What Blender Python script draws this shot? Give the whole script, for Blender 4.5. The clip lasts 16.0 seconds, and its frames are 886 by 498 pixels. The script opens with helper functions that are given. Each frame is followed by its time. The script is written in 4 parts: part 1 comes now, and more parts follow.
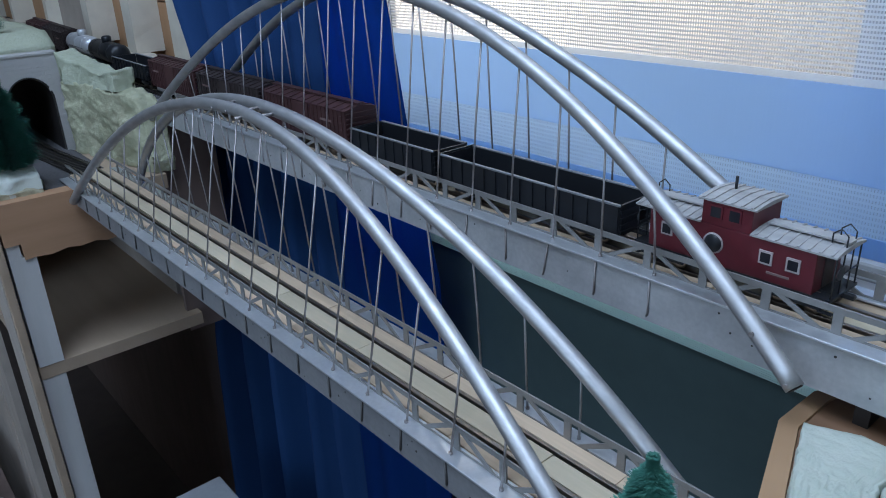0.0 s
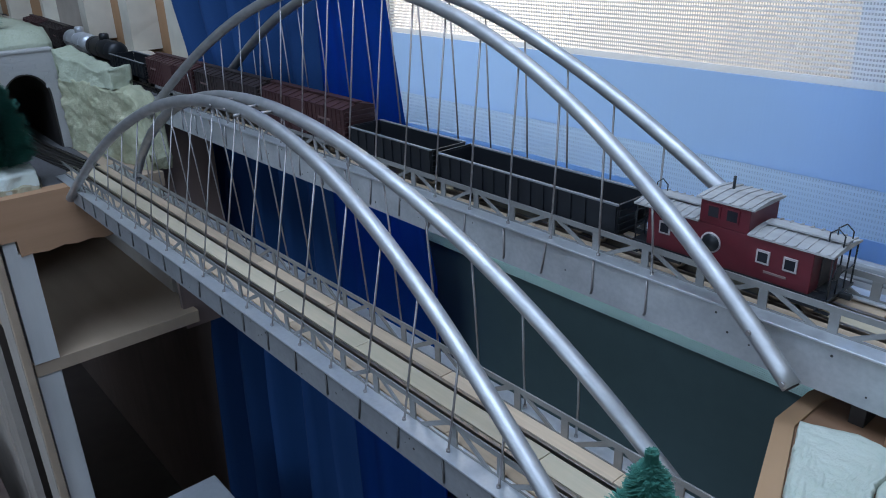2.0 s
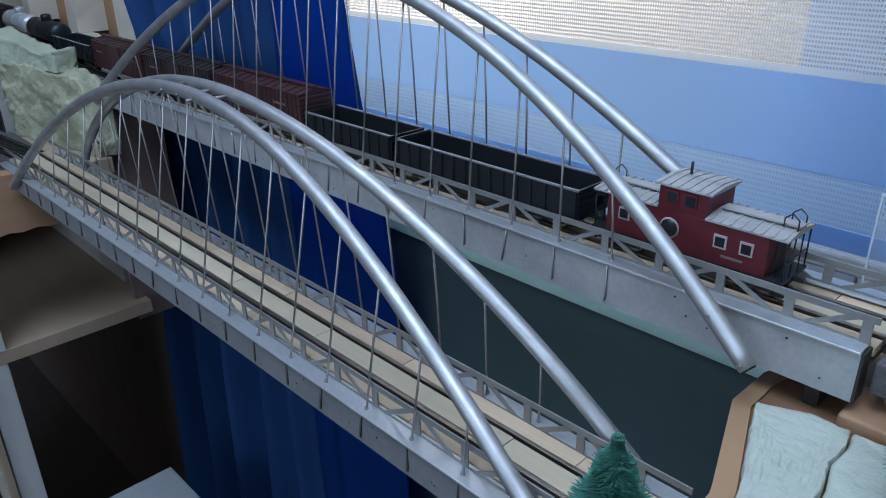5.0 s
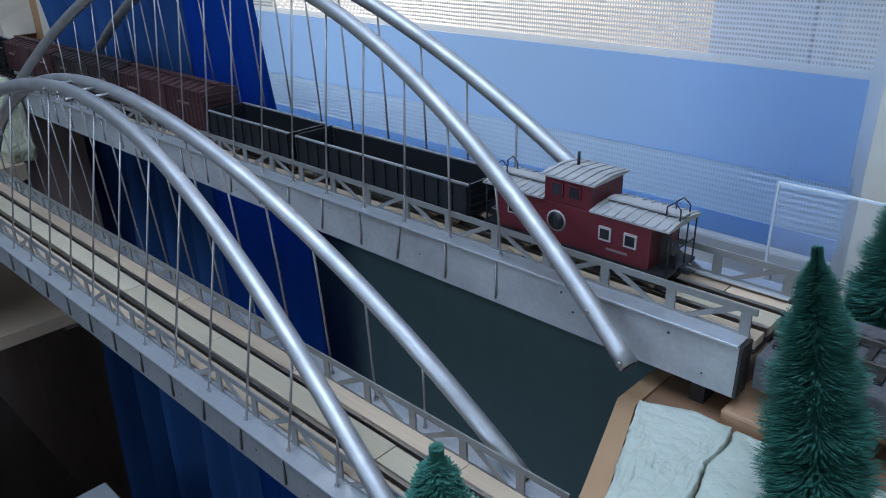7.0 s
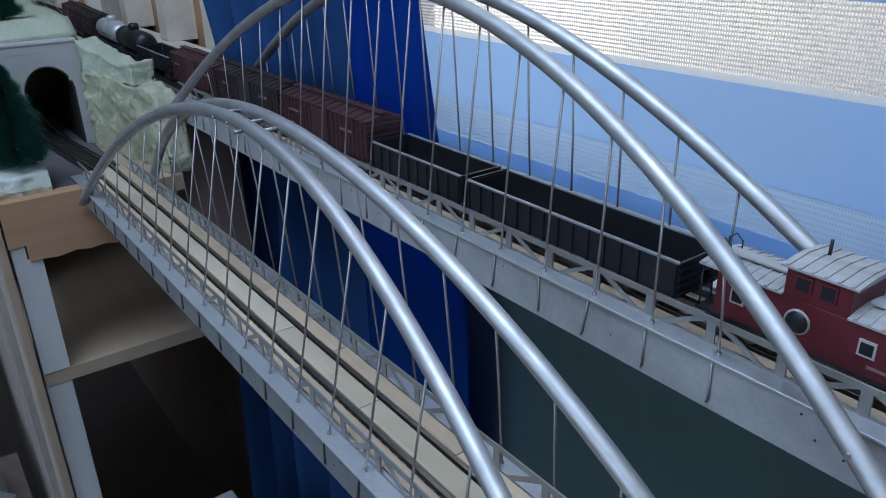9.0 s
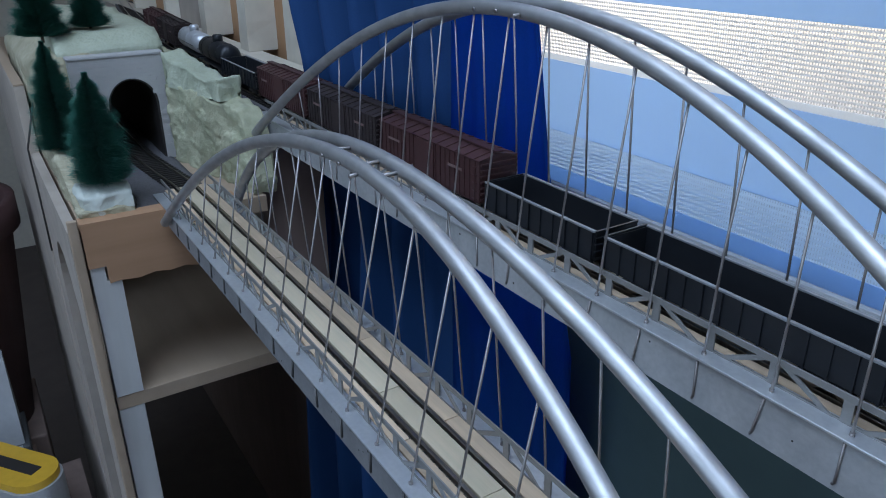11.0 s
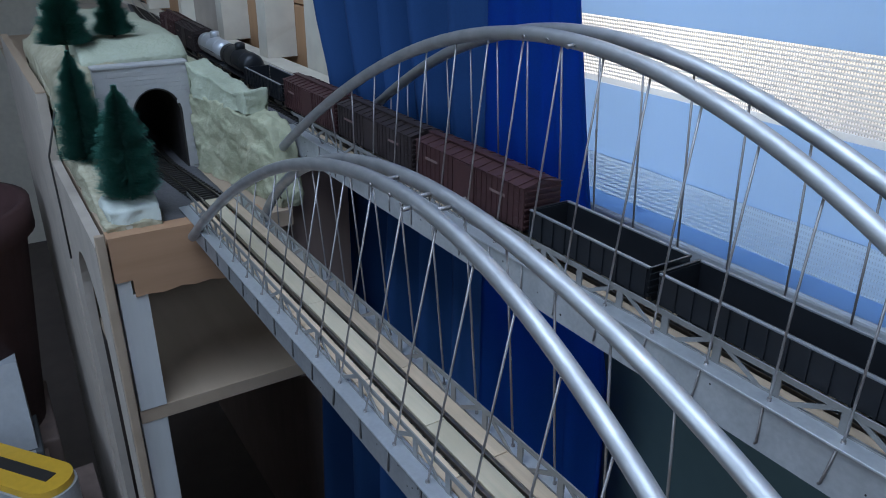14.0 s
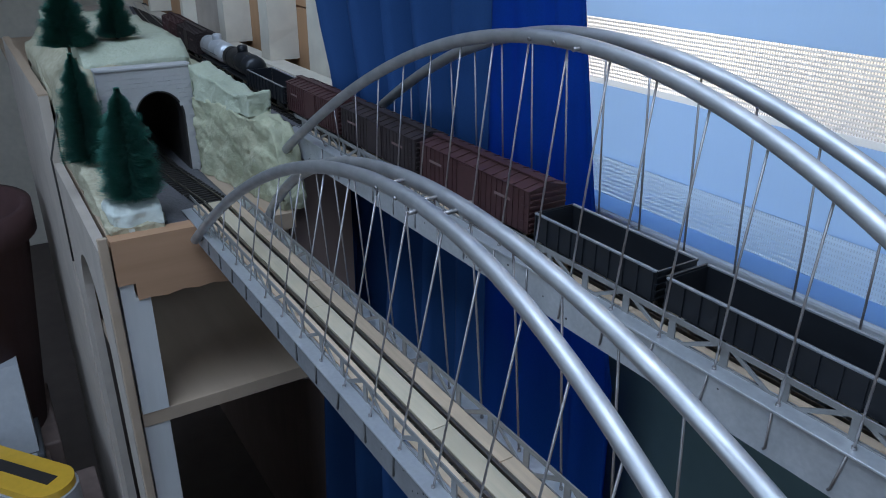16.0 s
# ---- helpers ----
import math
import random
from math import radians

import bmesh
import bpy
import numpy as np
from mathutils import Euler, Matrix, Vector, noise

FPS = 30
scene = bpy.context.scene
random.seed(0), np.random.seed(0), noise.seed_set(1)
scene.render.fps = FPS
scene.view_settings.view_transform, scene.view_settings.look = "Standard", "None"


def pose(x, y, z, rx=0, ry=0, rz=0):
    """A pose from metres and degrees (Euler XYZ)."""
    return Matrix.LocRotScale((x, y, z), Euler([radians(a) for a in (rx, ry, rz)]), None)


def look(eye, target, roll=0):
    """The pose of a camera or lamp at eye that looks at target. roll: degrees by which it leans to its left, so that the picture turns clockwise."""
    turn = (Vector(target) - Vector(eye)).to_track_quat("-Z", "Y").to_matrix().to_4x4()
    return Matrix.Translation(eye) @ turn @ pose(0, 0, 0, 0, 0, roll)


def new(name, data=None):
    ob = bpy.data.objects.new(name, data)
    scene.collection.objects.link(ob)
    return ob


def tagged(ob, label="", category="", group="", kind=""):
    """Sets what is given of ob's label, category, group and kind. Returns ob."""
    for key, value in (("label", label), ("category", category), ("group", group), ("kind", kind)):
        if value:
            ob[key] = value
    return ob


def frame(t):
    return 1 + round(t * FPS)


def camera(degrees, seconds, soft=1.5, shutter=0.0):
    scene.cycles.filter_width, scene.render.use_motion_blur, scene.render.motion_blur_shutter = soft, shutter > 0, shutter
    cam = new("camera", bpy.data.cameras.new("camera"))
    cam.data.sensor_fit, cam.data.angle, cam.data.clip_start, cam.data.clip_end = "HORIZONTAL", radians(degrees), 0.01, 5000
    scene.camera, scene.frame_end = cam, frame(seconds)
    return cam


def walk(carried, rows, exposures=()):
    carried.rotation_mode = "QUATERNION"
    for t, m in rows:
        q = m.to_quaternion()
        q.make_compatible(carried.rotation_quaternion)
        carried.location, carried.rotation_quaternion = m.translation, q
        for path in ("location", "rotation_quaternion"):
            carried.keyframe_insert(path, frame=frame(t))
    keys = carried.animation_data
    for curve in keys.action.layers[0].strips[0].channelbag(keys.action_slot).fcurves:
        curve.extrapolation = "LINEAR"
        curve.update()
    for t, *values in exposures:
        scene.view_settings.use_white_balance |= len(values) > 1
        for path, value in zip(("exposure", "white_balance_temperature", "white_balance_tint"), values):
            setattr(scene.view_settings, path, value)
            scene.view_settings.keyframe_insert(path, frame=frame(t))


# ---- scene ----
cam = camera(61.4, 16.0, soft=1.0)
PATH = [
    (0, (0.266, -0.174, 1.216), (-1.146, 1.005, 0.431), -2.2),
    (0.5, (0.267, -0.174, 1.216), (-1.136, 1.015, 0.431), -1.9),
    (1, (0.267, -0.173, 1.216), (-1.136, 1.018, 0.434), -1.8),
    (1.5, (0.267, -0.174, 1.216), (-1.136, 1.016, 0.432), -1.7),
    (2, (0.266, -0.176, 1.215), (-1.139, 1.013, 0.432), -1.7),
    (2.5, (0.266, -0.176, 1.215), (-1.14, 1.009, 0.429), -1.7),
    (3, (0.267, -0.175, 1.215), (-1.137, 1.012, 0.428), -1.6),
    (5.3, (0.262, -0.176, 1.215), (-1.039, 1.105, 0.398), -1.0),
    (5.5, (0.267, -0.17, 1.212), (-1.027, 1.131, 0.415), -1.0),
    (6, (0.279, -0.161, 1.212), (-0.978, 1.171, 0.407), -1.1),
    (6.5, (0.285, -0.151, 1.211), (-0.961, 1.187, 0.4), -1.2),
    (7, (0.282, -0.136, 1.206), (-0.984, 1.178, 0.387), -1.3),
    (7.5, (0.27, -0.131, 1.205), (-1.031, 1.141, 0.374), -1.1),
    (8, (0.253, -0.133, 1.205), (-1.094, 1.093, 0.379), -0.8),
    (8.5, (0.242, -0.126, 1.21), (-1.17, 1.031, 0.393), -0.8),
    (9, (0.22, -0.123, 1.217), (-1.253, 0.961, 0.408), -1.1),
    (9.5, (0.199, -0.124, 1.22), (-1.314, 0.911, 0.419), -1.4),
    (10, (0.182, -0.125, 1.221), (-1.356, 0.877, 0.426), -1.3),
    (12.5, (0.135, -0.133, 1.235), (-1.413, 0.843, 0.429), 0.3),
    (13, (0.132, -0.138, 1.237), (-1.411, 0.839, 0.423), 0.3),
    (13.5, (0.133, -0.14, 1.239), (-1.413, 0.837, 0.43), 0.3),
    (14, (0.133, -0.141, 1.24), (-1.415, 0.836, 0.435), 0.3),
    (14.5, (0.132, -0.141, 1.241), (-1.417, 0.837, 0.44), 0.4),
    (15, (0.131, -0.14, 1.24), (-1.418, 0.837, 0.437), 0.3),
    (15.5, (0.13, -0.141, 1.239), (-1.42, 0.837, 0.439), 0.3),
    (16, (0.13, -0.142, 1.24), (-1.421, 0.835, 0.44), 0.3),
]
walk(cam, [(t, look(eye, target, roll)) for t, eye, target, roll in PATH])

# ---------- light and sky ----------
OUTSIDE = 1.85
world = bpy.data.worlds.new("sky")
scene.world = world
world.use_nodes = True
wn = world.node_tree.nodes
sky = wn.new("ShaderNodeTexSky")
sky.sky_type, sky.sun_disc = "NISHITA", False
sky.sun_elevation, sky.sun_rotation = radians(38), radians(20)
world.node_tree.links.new(sky.outputs[0], wn["Background"].inputs[0])
wn["Background"].inputs[1].default_value = 0.1


def area(name, at, target, sx, sy, watts, colour):
    d = bpy.data.lights.new(name, "AREA")
    d.shape, d.size, d.size_y, d.energy, d.color = "RECTANGLE", sx, sy, watts, colour
    ob = new(name, d)
    ob.matrix_world = look(at, target)
    return ob


# fill lamps in two openings added out of view: behind the camera and overhead
area("unseen_rear_fill", (0.3, -2.28, 1.62), (0.3, 0.0, 1.62), 1.6, 1.05, 16.0, (0.60, 0.81, 1.13))
area("unseen_overhead_fill", (0.05, -0.45, 2.34), (0.05, -0.45, 0.0), 1.2, 0.9, 19.0, (0.655, 0.85, 1.17))


# ---------- materials ----------
def material(name, base, rough=0.6, metal=0.0, grain=60.0, amount=0.25, stain=6.0, stain_amount=0.25, bump=0.15,
             bump_depth=0.0006, stretch=(1, 1, 1), dark=None, spread=0.0, translucent=0.0):
    m = bpy.data.materials.new(name)
    m.use_nodes = True
    n, l = m.node_tree.nodes, m.node_tree.links
    b = n["Principled BSDF"]
    co = n.new("ShaderNodeTexCoord")
    mp = n.new("ShaderNodeMapping")
    mp.inputs["Scale"].default_value = stretch
    l.new(co.outputs["Object"], mp.inputs[0])
    fine, wide = n.new("ShaderNodeTexNoise"), n.new("ShaderNodeTexNoise")
    fine.inputs["Scale"].default_value, wide.inputs["Scale"].default_value = grain, stain
    fine.inputs["Detail"].default_value, wide.inputs["Detail"].default_value = 6, 4
    l.new(mp.outputs[0], fine.inputs[0])
    l.new(co.outputs["Object"], wide.inputs[0])
    dark = dark or tuple(c * 0.45 for c in base)
    mix1, mix2 = n.new("ShaderNodeMix"), n.new("ShaderNodeMix")
    for mx in (mix1, mix2):
        mx.data_type = "RGBA"
    r1, r2 = n.new("ShaderNodeMapRange"), n.new("ShaderNodeMapRange")
    for r, src, am in ((r1, fine, amount), (r2, wide, stain_amount)):
        r.inputs[1].default_value, r.inputs[2].default_value = 0.35, 0.75
        r.inputs[3].default_value, r.inputs[4].default_value = 0.0, am
        l.new(src.outputs[0], r.inputs[0])
    mix1.inputs[6].default_value, mix1.inputs[7].default_value = (*base, 1), (*dark, 1)
    l.new(r1.outputs[0], mix1.inputs[0])
    l.new(mix1.outputs[2], mix2.inputs[6])
    mix2.inputs[7].default_value = (*dark, 1)
    l.new(r2.outputs[0], mix2.inputs[0])
    last = mix2.outputs[2]
    if spread:
        info, hsv = n.new("ShaderNodeObjectInfo"), n.new("ShaderNodeHueSaturation")
        rr = n.new("ShaderNodeMapRange")
        rr.inputs[3].default_value, rr.inputs[4].default_value = 1 - spread, 1 + spread
        l.new(info.outputs["Random"], rr.inputs[0])
        l.new(rr.outputs[0], hsv.inputs["Value"])
        l.new(last, hsv.inputs["Color"])
        last = hsv.outputs[0]
    l.new(last, b.inputs["Base Color"])
    b.inputs["Metallic"].default_value = metal
    rm = n.new("ShaderNodeMapRange")
    rm.inputs[3].default_value, rm.inputs[4].default_value = max(0.03, rough - 0.1), min(1, rough + 0.1)
    l.new(wide.outputs[0], rm.inputs[0])
    l.new(rm.outputs[0], b.inputs["Roughness"])
    bp = n.new("ShaderNodeBump")
    bp.inputs["Strength"].default_value, bp.inputs["Distance"].default_value = bump, bump_depth
    l.new(fine.outputs[0], bp.inputs["Height"])
    l.new(bp.outputs[0], b.inputs["Normal"])
    if translucent:
        tr, ms = n.new("ShaderNodeBsdfTranslucent"), n.new("ShaderNodeMixShader")
        l.new(last, tr.inputs[0])
        ms.inputs[0].default_value = translucent
        l.new(b.outputs[0], ms.inputs[1])
        l.new(tr.outputs[0], ms.inputs[2])
        l.new(ms.outputs[0], n["Material Output"].inputs[0])
    return m


ALU = material("brushed_aluminium_tube", (0.58, 0.58, 0.585), 0.53, 1.0, 300, 0.25, 70, 0.4, 0.05, 0.0002, (0.1, 1, 1))
# flange made paler and glossier than the web to carry reflected daylight
FLANGE = material("sky_bright_flange_metal", (0.66, 0.68, 0.70), 0.33, 0.65, 400, 0.2, 24, 0.35, 0.06, 0.0002)
ROD = material("bare_steel_rod", (0.44, 0.43, 0.43), 0.52, 1.0, 200, 0.3, 30, 0.35, 0.05, 0.0002, dark=(0.25, 0.17, 0.13))
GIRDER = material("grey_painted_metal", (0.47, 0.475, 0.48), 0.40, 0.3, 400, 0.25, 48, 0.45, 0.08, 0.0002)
# darker grey for the lower bridge's webs
WEBGREY = material("dull_grey_metal", (0.27, 0.27, 0.275), 0.5, 0.25, 300, 0.3, 30, 0.4, 0.08, 0.0002)
# darker copy of the rod, for the shadowy lines on the lower webs
DARKROD = material("shadow_tone_rod", (0.16, 0.155, 0.15), 0.5, 0.6)
TRUSS = material("grey_beige_sheet_metal", (0.27, 0.262, 0.25), 0.45, 0.35, 300, 0.2, 40, 0.35, 0.08, 0.0002)
DECKMID = material("grey_pale_basswood", (0.60, 0.49, 0.345), 0.65, 0, 420, 0.5, 30, 0.55, 0.25, 0.0004, (0.05, 1, 1), dark=(0.42, 0.38, 0.27), spread=0.12)
DECK = material("pale_basswood", (0.64, 0.475, 0.325), 0.65, 0, 420, 0.55, 26, 0.5, 0.25, 0.0004, (0.05, 1, 1), dark=(0.40, 0.31, 0.22), spread=0.22)
RAIL = material("worn_nickel_rail", (0.35, 0.31, 0.27), 0.35, 1.0, 300, 0.3, 30, 0.3, 0.05, 0.0001)
TIE = material("black_plastic_tie", (0.03, 0.025, 0.022), 0.6)
FOAM = material("pale_green_foam", (0.53, 0.555, 0.48), 0.85, 0, 230, 0.25, 30, 0.35, 0.9, 0.0016, dark=(0.32, 0.41, 0.32))
ROCK = material("carved_foam_rock", (0.47, 0.45, 0.31), 0.9, 0, 120, 0.45, 22, 0.5, 0.9, 0.003, dark=(0.22, 0.25, 0.15))
# foam copy tinted warmer for the warmer light at the tunnel end
HILLFOAM = material("warm_tinted_foam", (0.44, 0.46, 0.35), 0.85, 0, 230, 0.3, 26, 0.4, 0.9, 0.0018, dark=(0.30, 0.33, 0.22))
SLOPE = material("tan_mossy_foam", (0.50, 0.46, 0.33), 0.9, 0, 180, 0.5, 24, 0.5, 0.9, 0.003, dark=(0.25, 0.22, 0.13))
DARKPINE = material("brown_pine", (0.27, 0.145, 0.08), 0.65, 0, 60, 0.5, 12, 0.4, 0.25, 0.0006, (0.1, 1, 1), dark=(0.14, 0.07, 0.035))
SNOWF = material("white_flocked_foam", (0.56, 0.58, 0.52), 0.9, 0, 160, 0.25, 20, 0.3, 0.8, 0.002, dark=(0.42, 0.48, 0.40))
PORTAL = material("whitewashed_plaster", (0.44, 0.42, 0.40), 0.8, 0, 120, 0.3, 14, 0.3, 0.4, 0.001, dark=(0.36, 0.37, 0.36))
BOARD = material("orange_brown_pine", (0.46, 0.265, 0.155), 0.6, 0, 60, 0.5, 8, 0.3, 0.25, 0.0006, (1, 0.08, 1), dark=(0.24, 0.12, 0.05))
EDGEPINE = material("orange_pine", (0.47, 0.29, 0.16), 0.6, 0, 60, 0.5, 10, 0.35, 0.25, 0.0005, (0.2, 0.2, 1), dark=(0.28, 0.15, 0.07))
PLY = material("raw_plywood", (0.44, 0.325, 0.23), 0.65, 0, 50, 0.4, 6, 0.3, 0.2, 0.0005, (0.1, 1, 1), dark=(0.30, 0.22, 0.15))
WHITEWOOD = material("whitewashed_wood", (0.62, 0.60, 0.57), 0.7, 0, 80, 0.35, 10, 0.35, 0.3, 0.0006, (1, 1, 0.1), dark=(0.40, 0.39, 0.36))
DARKWOOD = material("dark_brown_panel", (0.22, 0.155, 0.13), 0.7, 0, 60, 0.4, 6, 0.3, 0.2, 0.0005, (1, 1, 0.1))
STUD = material("pine_stud", (0.50, 0.29, 0.15), 0.7, 0, 40, 0.5, 6, 0.3, 0.2, 0.0006, (1, 1, 0.08), dark=(0.30, 0.15, 0.07))
CREAM = material("cream_plaster", (0.72, 0.66, 0.55), 0.85, 0, 50, 0.2, 5, 0.25, 0.2, 0.001)
GREYPLY = material("grey_board", (0.47, 0.40, 0.335), 0.8, 0, 40, 0.25, 6, 0.3, 0.2, 0.001)
ROADBED = material("grey_ballast", (0.12, 0.115, 0.12), 0.9, 0, 500, 0.6, 20, 0.3, 0.8, 0.001)
# backlight put into the colour: brighter cloth before the window, darker beside it
LITCURTAIN = material("backlit_curtain_cloth", (0.005, 0.115, 0.50), 0.85, 0, 900, 0.2, 5, 0.2, 0.15, 0.0003, translucent=0.78)
SHADECURTAIN = material("shaded_curtain_cloth", (0.010, 0.066, 0.215), 0.85, 0, 900, 0.2, 5, 0.25, 0.15, 0.0003, translucent=0.35)
BLIND = material("blue_white_blind_cloth", (0.56, 0.73, 0.945), 0.8, 0, 900, 0.15, 4, 0.15, 0.1, 0.0002, (1, 1, 0.03), translucent=0.9, dark=(0.48, 0.66, 0.90))
PALECLOTH = material("blind_edge_glow", (0.88, 0.93, 0.97), 0.8, 0, 900, 0.1, 4, 0.1, 0.1, 0.0002, translucent=0.92)
REARCLOTH = material("rear_blind_cloth", (0.66, 0.80, 0.95), 0.8, 0, 900, 0.1, 4, 0.1, 0.1, 0.0002, translucent=0.85)
TEAL = material("dark_green_panel", (0.060, 0.098, 0.098), 0.6, 0, 60, 0.2, 4, 0.3, 0.1, 0.0005)
WALL = material("room_wall_paint", (0.70, 0.69, 0.67), 0.85, 0, 30, 0.1, 3, 0.15, 0.1, 0.001)
FLOOR = material("dark_floor", (0.115, 0.088, 0.078), 0.6, 0, 20, 0.4, 2, 0.4, 0.1, 0.001)
CEIL = material("white_ceiling_paint", (0.75, 0.75, 0.74), 0.9, 0, 30, 0.1, 3, 0.1)
PINE = material("green_bristles", (0.06, 0.25, 0.19), 0.75, 0, 300, 0.5, 40, 0.4, 0.1, 0.0003, dark=(0.01, 0.05, 0.03))
WIRE = material("twisted_wire_trunk", (0.10, 0.08, 0.06), 0.6)
CARBLACK = material("black_car_paint", (0.014, 0.016, 0.020), 0.42, 0, 200, 0.3, 30, 0.3, 0.05, 0.0002)
# top rails lighter grey than the black wagon sides
CAREDGE = material("grey_wagon_edge", (0.20, 0.21, 0.22), 0.45)
CARIN = material("black_car_inside", (0.05, 0.05, 0.052), 0.65)
MAROON = material("oxide_red_car_paint", (0.065, 0.025, 0.025), 0.55, 0, 200, 0.35, 30, 0.35, 0.05, 0.0002)
DARKRED = material("dark_brown_car_paint", (0.035, 0.023, 0.023), 0.6, 0, 200, 0.35, 30, 0.35, 0.05, 0.0002)
RED = material("red_caboose_paint", (0.115, 0.010, 0.018), 0.45, 0, 200, 0.3, 40, 0.3, 0.05, 0.0002)
ROOFGREY = material("weathered_grey_roof", (0.42, 0.41, 0.40), 0.7, 0, 200, 0.5, 60, 0.4, 0.2, 0.0003, (0.15, 1, 1))
FADEDP = material("faded_print", (0.20, 0.13, 0.12), 0.7)
PINKGREY = material("dull_pink_grey_paint", (0.42, 0.36, 0.35), 0.6)
DARKGLASS = material("dark_window", (0.02, 0.02, 0.025), 0.15)
SILVERTANK = material("silver_tank_paint", (0.6, 0.62, 0.65), 0.35, 0.4)
TERRA = material("dark_terracotta", (0.075, 0.032, 0.03), 0.75, 0, 60, 0.3, 8, 0.3)
YELLOW = material("yellow_plastic", (0.72, 0.42, 0.04), 0.45, 0, 120, 0.15, 15, 0.2)
GREYPLASTIC = material("grey_plastic", (0.40, 0.41, 0.42), 0.5, 0, 120, 0.15, 15, 0.25)
DARKGREY = material("dark_grey_plastic", (0.09, 0.095, 0.10), 0.5)
LEAF = material("green_leaf", (0.10, 0.30, 0.05), 0.5)


def see_through(name, colour, rough, share):
    m = bpy.data.materials.new(name)
    m.use_nodes = True
    n, l = m.node_tree.nodes, m.node_tree.links
    b, t, mx = n["Principled BSDF"], n.new("ShaderNodeBsdfTransparent"), n.new("ShaderNodeMixShader")
    b.inputs["Base Color"].default_value, b.inputs["Roughness"].default_value = (*colour, 1), rough
    mx.inputs[0].default_value = share
    l.new(t.outputs[0], mx.inputs[1])
    l.new(b.outputs[0], mx.inputs[2])
    l.new(mx.outputs[0], n["Material Output"].inputs[0])
    return m


EDGEGLOW = see_through("acrylic_edge_highlight", (0.85, 0.92, 0.98), 0.2, 0.75)
ACRYL = see_through("clear_acrylic", (0.85, 0.9, 0.95), 0.05, 0.10)


def mesh_cloth(name, colour, pitch_x, pitch_z, fill, translucency, upright=1.0):
    """Open woven cloth: threads both ways with clear gaps."""
    m = bpy.data.materials.new(name)
    m.use_nodes = True
    n, l = m.node_tree.nodes, m.node_tree.links
    co, sep = n.new("ShaderNodeTexCoord"), n.new("ShaderNodeSeparateXYZ")
    l.new(co.outputs["Object"], sep.inputs[0])
    wob = n.new("ShaderNodeTexNoise")
    wob.inputs["Scale"].default_value = 60
    l.new(co.outputs["Object"], wob.inputs[0])
    on = []
    for axis, pitch, f in (("X", pitch_x, fill), ("Z", pitch_z, fill * 1.25)):
        mul, add, fr, cmp = (n.new("ShaderNodeMath") for _ in range(4))
        mul.operation, add.operation, fr.operation, cmp.operation = "MULTIPLY", "ADD", "FRACT", "LESS_THAN"
        mul.inputs[1].default_value = 1 / pitch
        l.new(sep.outputs[axis], mul.inputs[0])
        l.new(mul.outputs[0], add.inputs[0])
        soft = n.new("ShaderNodeMath")
        soft.operation = "MULTIPLY"
        soft.inputs[1].default_value = 0.35
        l.new(wob.outputs[0], soft.inputs[0])
        l.new(soft.outputs[0], add.inputs[1])
        l.new(add.outputs[0], fr.inputs[0])
        l.new(fr.outputs[0], cmp.inputs[0])
        cmp.inputs[1].default_value = f
        on.append(cmp)
    mx, thin = n.new("ShaderNodeMath"), n.new("ShaderNodeMath")
    mx.operation, thin.operation = "MAXIMUM", "MULTIPLY"
    thin.inputs[1].default_value = upright
    l.new(on[0].outputs[0], thin.inputs[0])
    l.new(thin.outputs[0], mx.inputs[0])
    l.new(on[1].outputs[0], mx.inputs[1])
    b, tr, clear = n["Principled BSDF"], n.new("ShaderNodeBsdfTranslucent"), n.new("ShaderNodeBsdfTransparent")
    b.inputs["Base Color"].default_value = tr.inputs[0].default_value = (*colour, 1)
    b.inputs["Roughness"].default_value = 0.8
    m1, m2 = n.new("ShaderNodeMixShader"), n.new("ShaderNodeMixShader")
    m1.inputs[0].default_value = translucency
    l.new(b.outputs[0], m1.inputs[1])
    l.new(tr.outputs[0], m1.inputs[2])
    l.new(mx.outputs[0], m2.inputs[0])
    l.new(clear.outputs[0], m2.inputs[1])
    l.new(m1.outputs[0], m2.inputs[2])
    l.new(m2.outputs[0], n["Material Output"].inputs[0])
    return m


SHEER = mesh_cloth("sheer_blind_net", (0.84, 0.86, 0.87), 0.0017, 0.0026, 0.40, 0.85, 0.45)
LOWNET = mesh_cloth("fine_blue_net", (0.66, 0.79, 0.92), 0.0017, 0.0033, 0.33, 0.6, 0.08)
SCREEN = mesh_cloth("pale_green_net", (0.52, 0.70, 0.66), 0.0015, 0.0015, 0.55, 0.3)


# ---------- shapes ----------
def box(bm, x0, x1, y0, y1, z0, z1, bevel=0.0, m=None):
    v = bmesh.ops.create_cube(bm, size=1.0)["verts"]
    t = Matrix.LocRotScale(((x0 + x1) / 2, (y0 + y1) / 2, (z0 + z1) / 2), None, (x1 - x0, y1 - y0, z1 - z0))
    bmesh.ops.transform(bm, matrix=(m @ t) if m else t, verts=v)
    if bevel:
        e = list({e for a in v for e in a.link_edges})
        bmesh.ops.bevel(bm, geom=e, offset=bevel, segments=2, affect="EDGES", profile=0.5)
    return bm


def boxed(*a, **k):
    return box(bmesh.new(), *a, **k)


